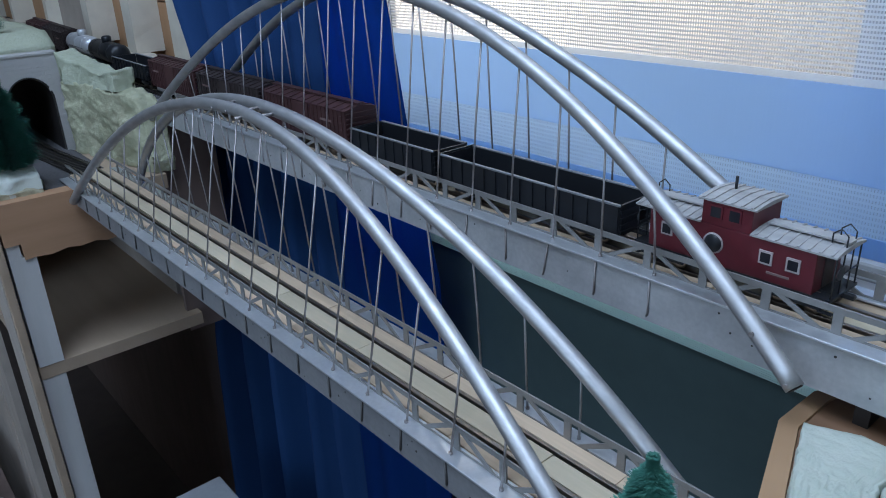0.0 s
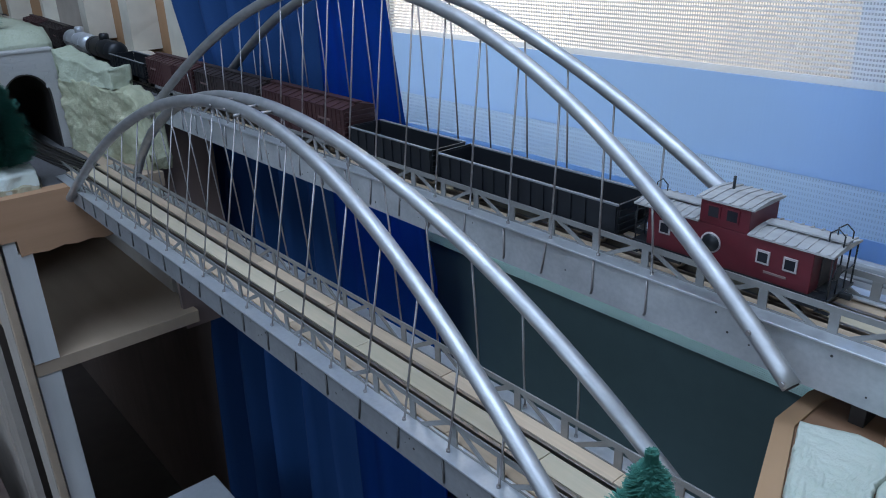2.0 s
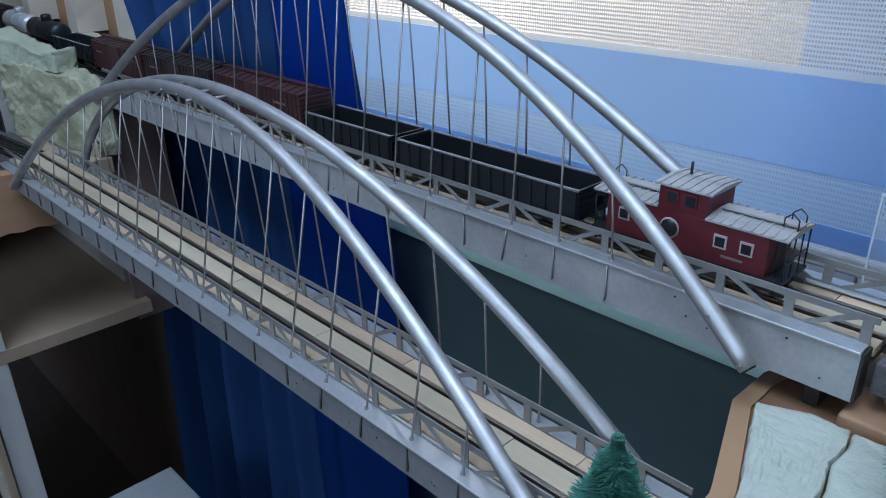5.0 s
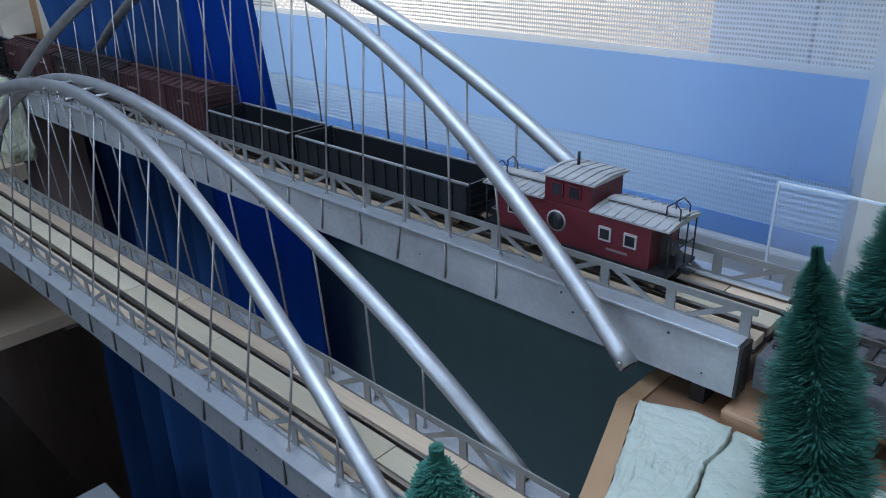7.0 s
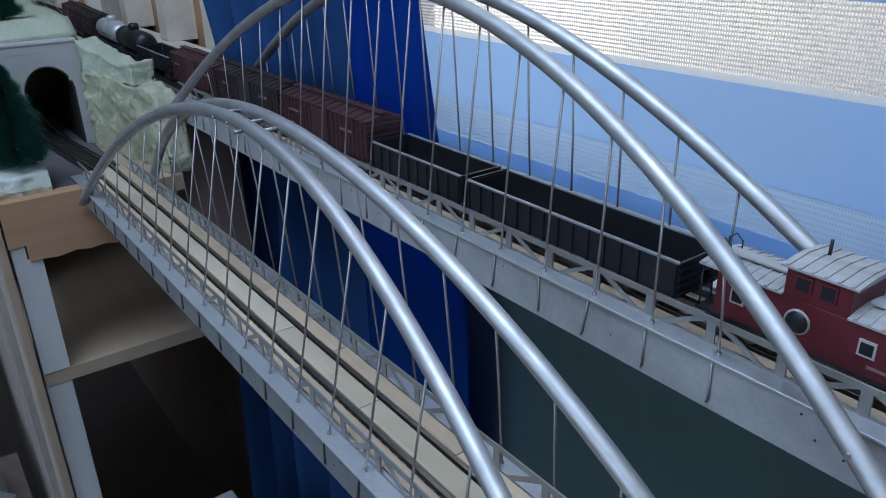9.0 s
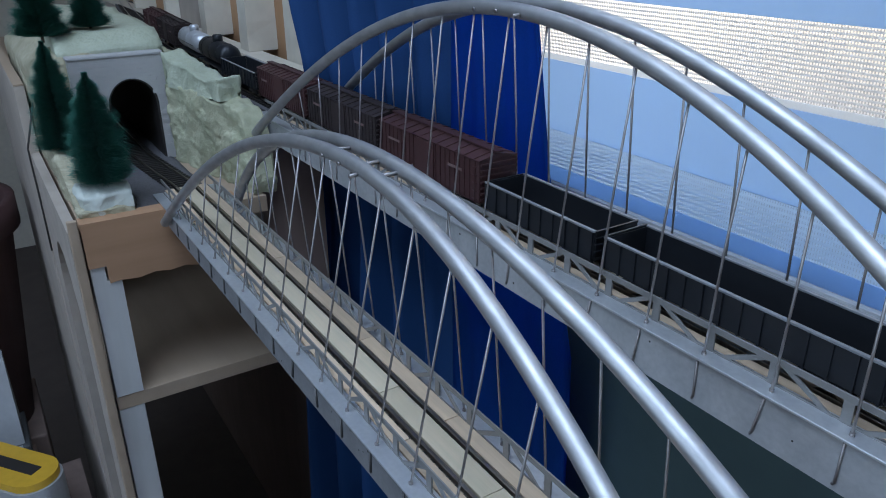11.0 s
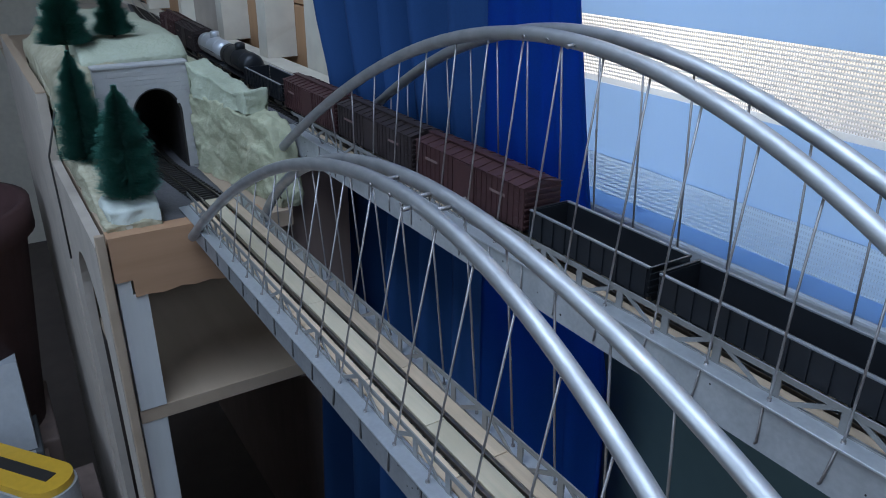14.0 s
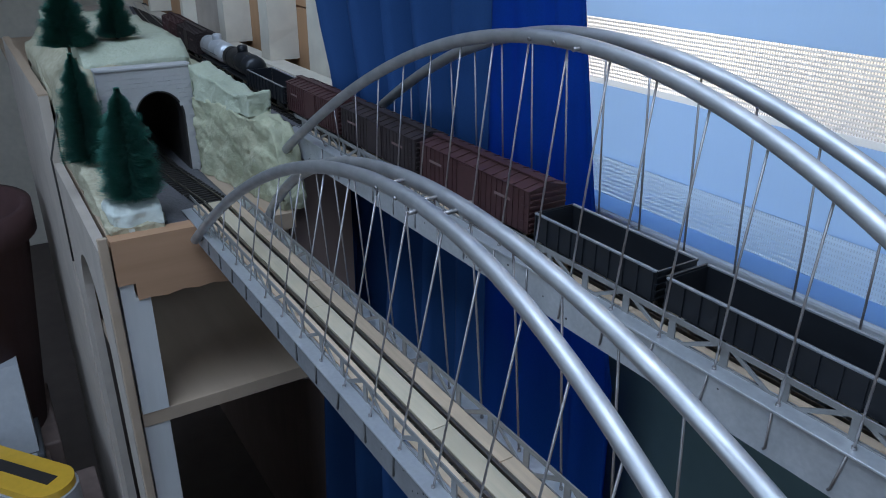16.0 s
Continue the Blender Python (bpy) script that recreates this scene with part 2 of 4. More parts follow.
def tube(bm, pts, r, sides=12, caps=True, r_end=None):
    """A round bar along points."""
    pts = [Vector(p) for p in pts]
    rings = []
    side = None
    for i, p in enumerate(pts):
        d = (pts[min(i + 1, len(pts) - 1)] - pts[max(i - 1, 0)]).normalized()
        if side is None:
            side = d.cross(Vector((0, 1, 0.3)))
            if side.length < 0.05:
                side = d.cross(Vector((1, 0, 0)))
        side = (side - d * side.dot(d)).normalized()
        up = d.cross(side)
        rr = r if r_end is None else r + (r_end - r) * i / (len(pts) - 1)
        rings.append([bm.verts.new(p + (side * math.cos(2 * math.pi * k / sides) + up * math.sin(2 * math.pi * k / sides)) * rr)
                      for k in range(sides)])
    for a, b in zip(rings, rings[1:]):
        for k in range(sides):
            f = bm.faces.new((a[k], a[(k + 1) % sides], b[(k + 1) % sides], b[k]))
            f.smooth = True
    if caps:
        bm.faces.new(rings[0][::-1])
        bm.faces.new(rings[-1])
    return bm


def tubed(pts, r, **k):
    return tube(bmesh.new(), pts, r, **k)


def prism(bm, outline, lo, hi, axis="y"):
    """A plate with that outline: (x, z) along y, (y, z) along x or (x, y) along z."""
    def at(a, b, c):
        return {"y": (a, c, b), "x": (c, a, b), "z": (a, b, c)}[axis]
    A = [bm.verts.new(at(a, b, lo)) for a, b in outline]
    B = [bm.verts.new(at(a, b, hi)) for a, b in outline]
    n = len(A)
    bm.faces.new(A)
    bm.faces.new(B[::-1])
    for i in range(n):
        bm.faces.new((A[i], B[i], B[(i + 1) % n], A[(i + 1) % n]))
    bmesh.ops.recalc_face_normals(bm, faces=bm.faces[:])
    return bm


def lathe(bm, profile, at=(0, 0, 0), sides=24, axis="z"):
    rings = []
    for r, h in profile:
        ring = []
        for k in range(sides):
            a = 2 * math.pi * k / sides
            c, s = r * math.cos(a), r * math.sin(a)
            p = (c, s, h) if axis == "z" else (h, c, s) if axis == "x" else (c, h, s)
            ring.append(bm.verts.new(Vector(p) + Vector(at)))
        rings.append(ring)
    for a, b in zip(rings, rings[1:]):
        for k in range(sides):
            f = bm.faces.new((a[k], a[(k + 1) % sides], b[(k + 1) % sides], b[k]))
            f.smooth = True
    bm.faces.new(rings[0][::-1])
    bm.faces.new(rings[-1])
    bmesh.ops.recalc_face_normals(bm, faces=bm.faces[:])
    return bm


def thing(name, label, category, group="", at=(0, 0, 0), kind=""):
    ob = new(name)
    ob.location = at
    return tagged(ob, label, category, group, kind)


def part(name, bm, mat, parent=None, label=""):
    me = bpy.data.meshes.new(name)
    bm.to_mesh(me)
    bm.free()
    me.materials.append(mat)
    ob = new(name, me)
    if parent:
        ob.parent = parent
    return tagged(ob, label)


def shared(name, me, parent, m):
    ob = new(name, me)
    ob.parent = parent
    ob.matrix_basis = m
    return ob


def solid(name, bm, mat, label, category, group="", kind=""):
    return tagged(part(name, bm, mat), label, category, group, kind)


def setting(name, bm, mat, label=""):
    return tagged(part(name, bm, mat), label, kind="structure")


# ---------- the room ----------
setting("floor", boxed(-3.2, 2.2, -2.3, 0.4, -0.05, 0.0), FLOOR, "dark bare floor of the room")
# ceiling left open for the added overhead lamp
bm = bmesh.new()
for a in ((-3.2, -0.57, -2.3, 0.4), (0.67, 2.2, -2.3, 0.4), (-0.57, 0.67, -2.3, -0.92), (-0.57, 0.67, 0.02, 0.4)):
    box(bm, *a, 2.3, 2.38)
setting("ceiling", bm, CEIL, "plain white ceiling with an opening added for overhead fill light")
setting("wall_east", boxed(2.2, 2.25, -2.3, 0.4, 0, 2.3), WALL, "plain painted wall")
setting("wall_west", boxed(-3.25, -3.2, -2.3, 0.4, 0, 2.3), CREAM, "cream plastered wall")
# south wall with an unseen opening added for the rear fill lamp
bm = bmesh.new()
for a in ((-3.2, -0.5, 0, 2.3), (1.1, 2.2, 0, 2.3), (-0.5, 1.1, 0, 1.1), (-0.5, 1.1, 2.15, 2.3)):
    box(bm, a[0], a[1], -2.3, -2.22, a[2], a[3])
setting("wall_south", bm, WALL, "plain unseen wall with an opening added for fill light")
# north wall with the blind's window opening
WX0, WX1, WZ0, WZ1 = -0.41, 0.188, 0.953, 2.05
bm = bmesh.new()
for a in ((-3.2, WX0, 0, 2.3), (WX1, 2.2, 0, 2.3), (WX0, WX1, WZ1, 2.3)):
    box(bm, a[0], a[1], 0.27, 0.31, a[2], a[3])
setting("wall_north", bm, CREAM, "cream plastered wall with a window opening")
# brown sheet added over the cream wall to keep it dim under the table
setting("wall_brown_cover", boxed(-3.2, -0.62, 0.258, 0.2695, 0, 0.952), DARKWOOD, "plain brown sheet added to keep the lower wall dim")
setting("wall_panel", boxed(WX0, WX1 + 0.3, 0.235, 0.2695, 0, 0.952), TEAL, "dark green panel below the window")


def daylight(name):
    """Bright pale outdoors seen through the net."""
    m = bpy.data.materials.new(name)
    m.use_nodes = True
    n, l = m.node_tree.nodes, m.node_tree.links
    co, nz, ramp, em = n.new("ShaderNodeTexCoord"), n.new("ShaderNodeTexNoise"), n.new("ShaderNodeValToRGB"), n.new("ShaderNodeEmission")
    nz.inputs["Scale"].default_value, nz.inputs["Detail"].default_value = 2.2, 5
    ramp.color_ramp.elements[0].position, ramp.color_ramp.elements[0].color = 0.36, (0.36, 0.36, 0.38, 1)
    ramp.color_ramp.elements[1].position, ramp.color_ramp.elements[1].color = 0.60, (0.80, 0.73, 0.64, 1)
    l.new(co.outputs["Object"], nz.inputs[0])
    l.new(nz.outputs[0], ramp.inputs[0])
    # glow coloured as cool shade low down and as pale sunlight higher up
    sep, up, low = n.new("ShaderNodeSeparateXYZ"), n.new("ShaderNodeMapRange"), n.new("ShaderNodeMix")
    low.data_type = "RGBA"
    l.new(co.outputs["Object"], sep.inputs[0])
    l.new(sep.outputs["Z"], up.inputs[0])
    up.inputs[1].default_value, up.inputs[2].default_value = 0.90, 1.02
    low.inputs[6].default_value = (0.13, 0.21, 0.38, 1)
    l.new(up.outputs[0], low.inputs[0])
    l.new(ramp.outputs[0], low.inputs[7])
    # glow fades from left to right so the blind dims that way
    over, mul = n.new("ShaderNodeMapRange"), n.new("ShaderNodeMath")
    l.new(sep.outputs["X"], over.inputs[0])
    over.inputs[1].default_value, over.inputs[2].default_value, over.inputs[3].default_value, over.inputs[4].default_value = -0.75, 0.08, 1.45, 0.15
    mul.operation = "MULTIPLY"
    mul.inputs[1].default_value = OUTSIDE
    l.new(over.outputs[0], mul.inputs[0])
    # glow boosted above the part seen through the net, to light the blind
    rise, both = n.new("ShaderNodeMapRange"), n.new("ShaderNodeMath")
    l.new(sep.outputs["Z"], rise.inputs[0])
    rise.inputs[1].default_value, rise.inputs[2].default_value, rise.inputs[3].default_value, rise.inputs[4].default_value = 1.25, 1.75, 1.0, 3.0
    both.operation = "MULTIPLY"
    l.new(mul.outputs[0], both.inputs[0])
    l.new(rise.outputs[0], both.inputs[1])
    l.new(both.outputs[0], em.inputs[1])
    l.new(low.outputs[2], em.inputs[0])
    l.new(em.outputs[0], n["Material Output"].inputs[0])
    return m


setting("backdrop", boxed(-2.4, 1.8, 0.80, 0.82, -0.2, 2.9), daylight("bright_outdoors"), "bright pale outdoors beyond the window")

# ---------- blind, net and curtain ----------
def sheet(bm, x0, x1, z0, z1, y, thick, nx=60, bulge=0.0):
    """A hanging band of cloth, slightly uneven."""
    cols = []
    for i in range(nx + 1):
        x = x0 + (x1 - x0) * i / nx
        d = bulge * math.sin(5.3 * x + 1.0) + 0.4 * bulge * math.sin(17.0 * x)
        cols.append([bm.verts.new((x, y + d + o, z)) for z, o in ((z0, 0), (z1, 0), (z1, thick), (z0, thick))])
    for a, b in zip(cols, cols[1:]):
        for k in range(4):
            f = bm.faces.new((a[k], a[(k + 1) % 4], b[(k + 1) % 4], b[k]))
    bm.faces.new(cols[0])
    bm.faces.new(cols[-1][::-1])
    bmesh.ops.recalc_face_normals(bm, faces=bm.faces[:])
    return bm


BX0, BX1 = -0.36, 0.1835
blind = thing("window_blind", "lowered pale blue day-and-night blind with cloth and net bands", "blind")
part("cloth_band", sheet(bmesh.new(), BX0, BX1, 1.034, 1.0465, 0.26, 0.0005, bulge=0.0012), BLIND, blind, "pale blue solid cloth band")
part("net_band", sheet(bmesh.new(), BX0, BX1, 1.0467, 1.0755, 0.2602, 0.0003, bulge=0.0012), LOWNET, blind, "woven see-through net band")
for k in range(10):
    lo = 1.0757 + 0.1015 * k
    part("cloth_band", sheet(bmesh.new(), BX0, BX1, lo, lo + 0.0540, 0.26, 0.0005, bulge=0.0012), BLIND, blind, "pale blue solid cloth band")
    # paler strip paints the white glow along each band's upper edge
    part("band_edge", sheet(bmesh.new(), BX0, BX1, lo + 0.0542, lo + 0.0585, 0.2601, 0.0004, bulge=0.0012), PALECLOTH, blind, "paler strip for the glow along the band's upper edge")
    part("net_band", sheet(bmesh.new(), BX0, BX1, lo + 0.0587, lo + 0.1013, 0.2602, 0.0003, bulge=0.0012), SHEER, blind, "woven see-through net band")
part("rear_cloth", sheet(bmesh.new(), BX0, BX1, 1.036, 1.0785, 0.269, 0.0005, bulge=0.0010), REARCLOTH, blind, "pale blue rear cloth layer")
part("bottom_rail", boxed(BX0, BX1, 0.256, 0.265, 1.022, 1.034, 0.002), GREYPLASTIC, blind, "slim grey bottom rail")
setting("trim", sheet(bmesh.new(), WX0, WX1, 0.949, 0.9605, 0.2325, 0.0004, bulge=0.0006), SCREEN, "pale green net strip along the panel top")
window = thing("window_1", "white window frame behind the blind", "window", kind="structure")
for a in ((WX0, WX0 + 0.03, WZ0, WZ1), (WX1 - 0.03, WX1, WZ0, WZ1), (WX0 + 0.03, WX1 - 0.03, WZ0, WZ0 + 0.03), (WX0 + 0.03, WX1 - 0.03, WZ1 - 0.03, WZ1)):
    part("window_frame", boxed(a[0], a[1], 0.285, 0.315, a[2], a[3], 0.002), CEIL, window)


# shaded side board and pale post behind the blind's edge
part("side_board", boxed(0.0765, 0.136, 0.317, 0.329, WZ0, WZ1, 0.001), CEIL, window, "shaded white board beside the glass")
part("side_post", boxed(0.137, 0.152, 0.317, 0.335, WZ0, WZ1, 0.001), CEIL, window, "pale upright post")


def along(table, z):
    for (z0, a), (z1, b) in zip(table, table[1:]):
        if z0 >= z >= z1:
            return a + (b - a) * (z0 - z) / (z0 - z1)
    return table[-1][1]


def curtain(name, left, right, y, folds, depth, label, mat):
    ob = thing(name, label, "curtain", "curtains at the window")
    bm = bmesh.new()
    n, rows = folds * 14, 40
    grid = []
    for j in range(rows + 1):
        zz = 1.62 * (1 - j / rows) + 0.01
        a, b = along(left, zz), along(right, zz)
        row = []
        for i in range(n + 1):
            s = i / n
            ph = folds * 2 * math.pi * s + 1.1 * math.sin(6 * s + 1.5) + 0.25 * math.sin(zz * 5 + s * 9)
            d = depth * (math.sin(ph) + 0.35 * math.sin(2.1 * ph + 0.7)) + 0.006 * noise.noise((s * 6, zz * 3, folds))
            row.append(bm.verts.new((a + (b - a) * s, y + d, zz)))
        grid.append(row)
    for r0, r1 in zip(grid, grid[1:]):
        for i in range(n):
            f = bm.faces.new((r0[i], r0[i + 1], r1[i + 1], r1[i]))
            f.smooth = True
    cloth = part("cloth", bm, mat, ob)
    so = cloth.modifiers.new("thickness", "SOLIDIFY")
    so.thickness = 0.0008
    hem = bmesh.new()
    tube(hem, [(along(right, 1.6 - 0.04 * k), y + 0.002, 1.6 - 0.04 * k) for k in range(40)], 0.0018, sides=6)
    part("hem", hem, mat, ob)
    return ob


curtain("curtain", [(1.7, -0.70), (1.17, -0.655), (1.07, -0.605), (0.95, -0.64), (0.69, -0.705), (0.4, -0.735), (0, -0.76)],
        [(1.7, -0.34), (1.1, -0.33), (0, -0.30)], 0.200, 5, 0.024, "hanging curtain in deep folds, coloured darker beside the window", SHADECURTAIN)
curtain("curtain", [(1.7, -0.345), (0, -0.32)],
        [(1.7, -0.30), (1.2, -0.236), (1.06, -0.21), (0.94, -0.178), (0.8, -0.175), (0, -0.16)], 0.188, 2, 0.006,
        "hanging curtain coloured brighter for the window light coming through", LITCURTAIN)

# ---------- the two arch bridges ----------
BRIDGE_X0, BRIDGE_X1 = -0.535, 0.199
WIDE, MIDDLE = 0.050, 0.0262


class Arch:
    """One leaning arch tube: foot line y, lean, crown x and height, and two shape numbers for each half."""

    def __init__(self, y, lean, crown, apex, right, left):
        self.y, self.lean, self.crown, self.apex, self.right, self.left = y, lean, crown, apex, right, left

    def at(self, x, z0):
        u = x - self.crown
        a, b = self.right if u > 0 else self.left
        z = self.apex - a * u * u - b * u ** 4 - z0
        return Vector((x, self.y + self.lean * z, z))


def post_mesh(name, w, h, t, mat):
    bm = boxed(-w / 2, w / 2, -t / 2, t / 2, 0, h)
    me = bpy.data.meshes.new(name)
    bm.to_mesh(me)
    bm.free()
    me.materials.append(mat)
    return me


def bridge(x1, y0, z0, arches, foot_drop, web, rail_top, hang, step, post_x, turn, deck_z, web_mat, tail_mat, label):
    ob = thing("arch_bridge", label, "model bridge", "pair of arch bridges", (0, y0, z0))
    W, PITCH = WIDE, 0.0297
    for side in (0, 1):
        sy = 1 if side == 0 else -1
        base = 0.0 if side == 0 else W
        def Y(d):
            return base + sy * d
        def span(a, b):
            return (min(Y(a), Y(b)), max(Y(a), Y(b)))
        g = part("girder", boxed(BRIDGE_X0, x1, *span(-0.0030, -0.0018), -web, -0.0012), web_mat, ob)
        part("flange", boxed(BRIDGE_X0, x1, *span(-0.0046, 0.0070), -0.0012, 0.0, 0.0003), FLANGE, g, "top flange coloured paler than the web for reflected daylight")
        part("lower_flange", boxed(BRIDGE_X0, x1, *span(-0.0017, 0.006), -web, -web + 0.0012), GIRDER, g)
        part("end_plate", boxed(x1, x1 + 0.0012, *span(-0.0030, 0.006), -web, -0.0013), TIE, g, "dark end plate")
        for _ in range(26):
            hx, hz = random.uniform(BRIDGE_X0, x1), random.uniform(-web + 0.003, -0.004)
            part("rivet_hole", tubed([(hx, Y(-0.0029), hz), (hx, Y(-0.00312), hz)], random.uniform(0.0003, 0.0007), sides=7), TIE, g)
        rail = part("railing", boxed(BRIDGE_X0, x1 + 0.002, *span(0.0040, 0.0049), rail_top - 0.0030, rail_top, 0.0002), TRUSS, ob, "cut sheet-metal truss railing")
        part("railing_foot", boxed(BRIDGE_X0, x1 + 0.0005, *span(0.0042, 0.0047), 0.0, 0.0009), TRUSS, rail)
        h = rail_top - 0.0029
        post = post_mesh("post", 0.0040, h, 0.0009, TRUSS)
        dia = []
        for flip in (1, -1):
            b = bmesh.new()
            prism(b, [(-flip * 0.0118, h), (-flip * 0.0070, h), (flip * 0.0102, 0.0), (flip * 0.0062, 0.0)], -0.00042, 0.00042)
            me = bpy.data.meshes.new("diagonal")
            b.to_mesh(me)
            b.free()
            me.materials.append(TRUSS)
            dia.append(me)
        x, i = post_x, 0
        while x > BRIDGE_X0:
            shared("post", post, rail, Matrix.Translation((x, Y(0.00445), 0.0)))
            if x - PITCH > BRIDGE_X0:
                shared("diagonal", dia[(i + turn) % 2], rail, Matrix.Translation((x - PITCH / 2, Y(0.00445), 0.0)))
            x -= PITCH
            i += 1
        # leaning arch tube
        curve = arches[side]
        pts = [curve.at(curve.crown - 0.37 + 0.74 * q / 140, z0) for q in range(141)]
        pts = [(v.x, v.y, v.z) for v in pts if v.z > (-foot_drop if v.x > curve.crown else -0.014)]
        arch = part("arch_tube", tubed(pts, 0.0040, sides=18), ALU, ob, "bent brushed aluminium tube")
        # black disc on the capped end paints the dark inside of the tube
        ends = bmesh.new()
        tube(ends, [pts[-1], tuple(Vector(pts[-1]) + 0.0006 * (Vector(pts[-1]) - Vector(pts[-2])).normalized())], 0.0030, sides=14)
        part("hollow_disc", ends, TIE, arch, "black disc for the dark hollow of the tube end")
        for u in (0.018, -0.002, -0.022):
            v = curve.at(curve.crown + u, z0)
            part("screw", tubed([(v.x, v.y - sy * 0.0042, v.z - 0.001), (v.x, v.y - sy * (0.0085 if u > 0.01 else 0.005), v.z - 0.0013)], 0.0012, sides=8), ROD, arch)
        # hanger rods, with their bent tails against the girder
        x = hang
        while x > -0.47:
            v = curve.at(x, z0)
            if v.z > 0.012:
                bow = random.uniform(-0.0006, 0.0006)
                b = tubed([(x, Y(0.0), -0.001), (x + bow, Y(0.0) * 0.5 + v.y * 0.5, v.z * 0.5), (x, v.y, v.z - 0.002)], 0.00058, sides=8)
                rod = part("hanger", b, ROD, ob)
                lx = random.uniform(-0.003, 0.001)
                part("hanger_tail", tubed([(x, Y(-0.0036), -0.0012), (x + lx, Y(-0.0037), -web + 0.004), (x + lx - 0.001, Y(-0.0030), -web + 0.0025)], 0.0006, sides=6), tail_mat, rod)
                part("ferrule", tubed([(x, Y(0.0), 0.0), (x, Y(0.0), 0.0012)], 0.001, sides=8), ROD, rod)
            x -= step
        # foot screws where the tube crosses the girder
        for x in (0.145, 0.163):
            v = curve.at(x, z0)
            if v.z > -foot_drop + 0.004:
                part("screw", tubed([(x, v.y - sy * 0.0035, v.z), (x, v.y - sy * 0.0050, v.z)], 0.0011, sides=8), ROD, arch)
    # cross bolts at the crown
    for u in (0.030, 0.012, -0.02):
        a, b = (c.at(c.crown + u, z0) for c in arches)
        if (b - a).length < 0.02:
            part("cross_bolt", tubed([(a.x, a.y + 0.002, a.z + 0.001), (a.x, b.y - 0.002, a.z + 0.001)], 0.0012, sides=8), ROD, ob)
    # floor beams below the deck
    x = BRIDGE_X0 + 0.01
    while x < x1:
        part("floor_beam", boxed(x, x + 0.004, -0.0015, W + 0.0015, deck_z - 0.0085, deck_z - 0.0055), GIRDER, ob)
        x += 0.0646
    track(ob, BRIDGE_X0 - 0.004, x1 + 0.002, MIDDLE, deck_z)
    return ob


def track(ob, x0, x1, yc, z):
    """Timber deck strips with rails set in dark slots over ties."""
    G = 0.00825
    for lo, hi, dz in ((-0.0190, -G - 0.0024, 0.0006), (-G + 0.0024, G - 0.0024, 0.0010), (G + 0.0024, 0.0190, 0.0006)):
        x = x0
        while x < x1 - 0.002:
            e = min(x1, x + random.uniform(0.09, 0.16))
            w = random.uniform(-0.0003, 0.0003)
            part("plank", boxed(x + 0.0002, e - 0.0002, yc + lo + w, yc + hi + w, z - 0.0032, z + dz + random.uniform(-0.0002, 0.0002), 0.0003), DECKMID if lo > -G and hi < G else DECK, ob)
            x = e
    for s in (-1, 1):
        b = boxed(x0, x1, yc + s * G - 0.0005, yc + s * G + 0.0005, z - 0.002, z + 0.0017)
        box(b, x0, x1, yc + s * G - 0.0010, yc + s * G + 0.0010, z + 0.0011, z + 0.0018, 0.0002)
        box(b, x0, x1, yc + s * G - 0.0013, yc + s * G + 0.0013, z - 0.0022, z - 0.0017)
        part("rail", b, RAIL, ob, "worn metal rail with dark sides")
    tie = post_mesh("tie", 0.0026, 0.0018, 0.030, TIE)
    x = x0 + 0.003
    while x < x1:
        shared("tie", tie, ob, Matrix.Translation((x, yc, z - 0.0030)))
        x += 0.0068
    part("underlay", boxed(x0, x1, yc - 0.0188, yc + 0.0188, z - 0.0052, z - 0.0043), TIE, ob)


AY, AZ, BY, BZ = 0.0, 1.0, 0.106, 1.0625
UPPER_DECK = -0.003
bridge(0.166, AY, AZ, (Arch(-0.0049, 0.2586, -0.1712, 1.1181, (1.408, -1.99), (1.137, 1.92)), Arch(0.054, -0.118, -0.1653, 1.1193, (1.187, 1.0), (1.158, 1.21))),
       0.004, 0.0185, 0.0132, 0.0895, 0.0321, 0.1458, 0, 0.0, WEBGREY, DARKROD, "grey metal tied-arch model bridge with empty timber track deck")
bridge(BRIDGE_X1, BY, BZ, (Arch(-0.0158, 0.2571, -0.1732, 1.1848, (1.199, 0.04), (1.302, -0.66)), Arch(0.0565, -0.1135, -0.1734, 1.1848, (1.482, -1.81), (1.395, -2.57))),
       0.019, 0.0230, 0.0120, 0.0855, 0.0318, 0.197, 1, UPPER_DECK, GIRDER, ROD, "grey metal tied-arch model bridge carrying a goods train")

# ---------- table with shelves at the tunnel end ----------
TX = -0.492
cab = thing("layout_table", "home-built wooden layout table with whitewashed post and plywood shelf", "table")
part("tabletop", boxed(-1.9, TX - 0.001, -0.072, 0.088, 0.978, 0.9935), PLY, cab)
bm = bmesh.new()
out = [(-0.0735, 0.9985), (0.060, 0.9985), (0.060, 0.940), (0.044, 0.9385), (0.030, 0.941), (0.017, 0.940), (0.006, 0.9425), (-0.008, 0.941), (-0.02, 0.943), (-0.035, 0.9405), (-0.050, 0.942), (-0.0590, 0.941), (-0.0595, 0.9575), (-0.0735, 0.9575)]
prism(bm, out, TX - 0.018, TX, "x")
part("end_board", bm, BOARD, cab, "orange-brown pine end board with rough lower edge")
bm = bmesh.new()
prism(bm, [(-0.0725, 0.957), (-0.061, 0.957), (-0.061, 0.943), (-0.049, 0.943), (-0.049, 0.826), (-0.0725, 0.826)], TX - 0.02, TX - 0.002, "x")
part("post", bm, WHITEWOOD, cab, "notched whitewashed post")
part("post", boxed(TX - 0.026, TX - 0.004, -0.0735, -0.050, 0.0, 0.811, 0.001), WHITEWOOD, cab)
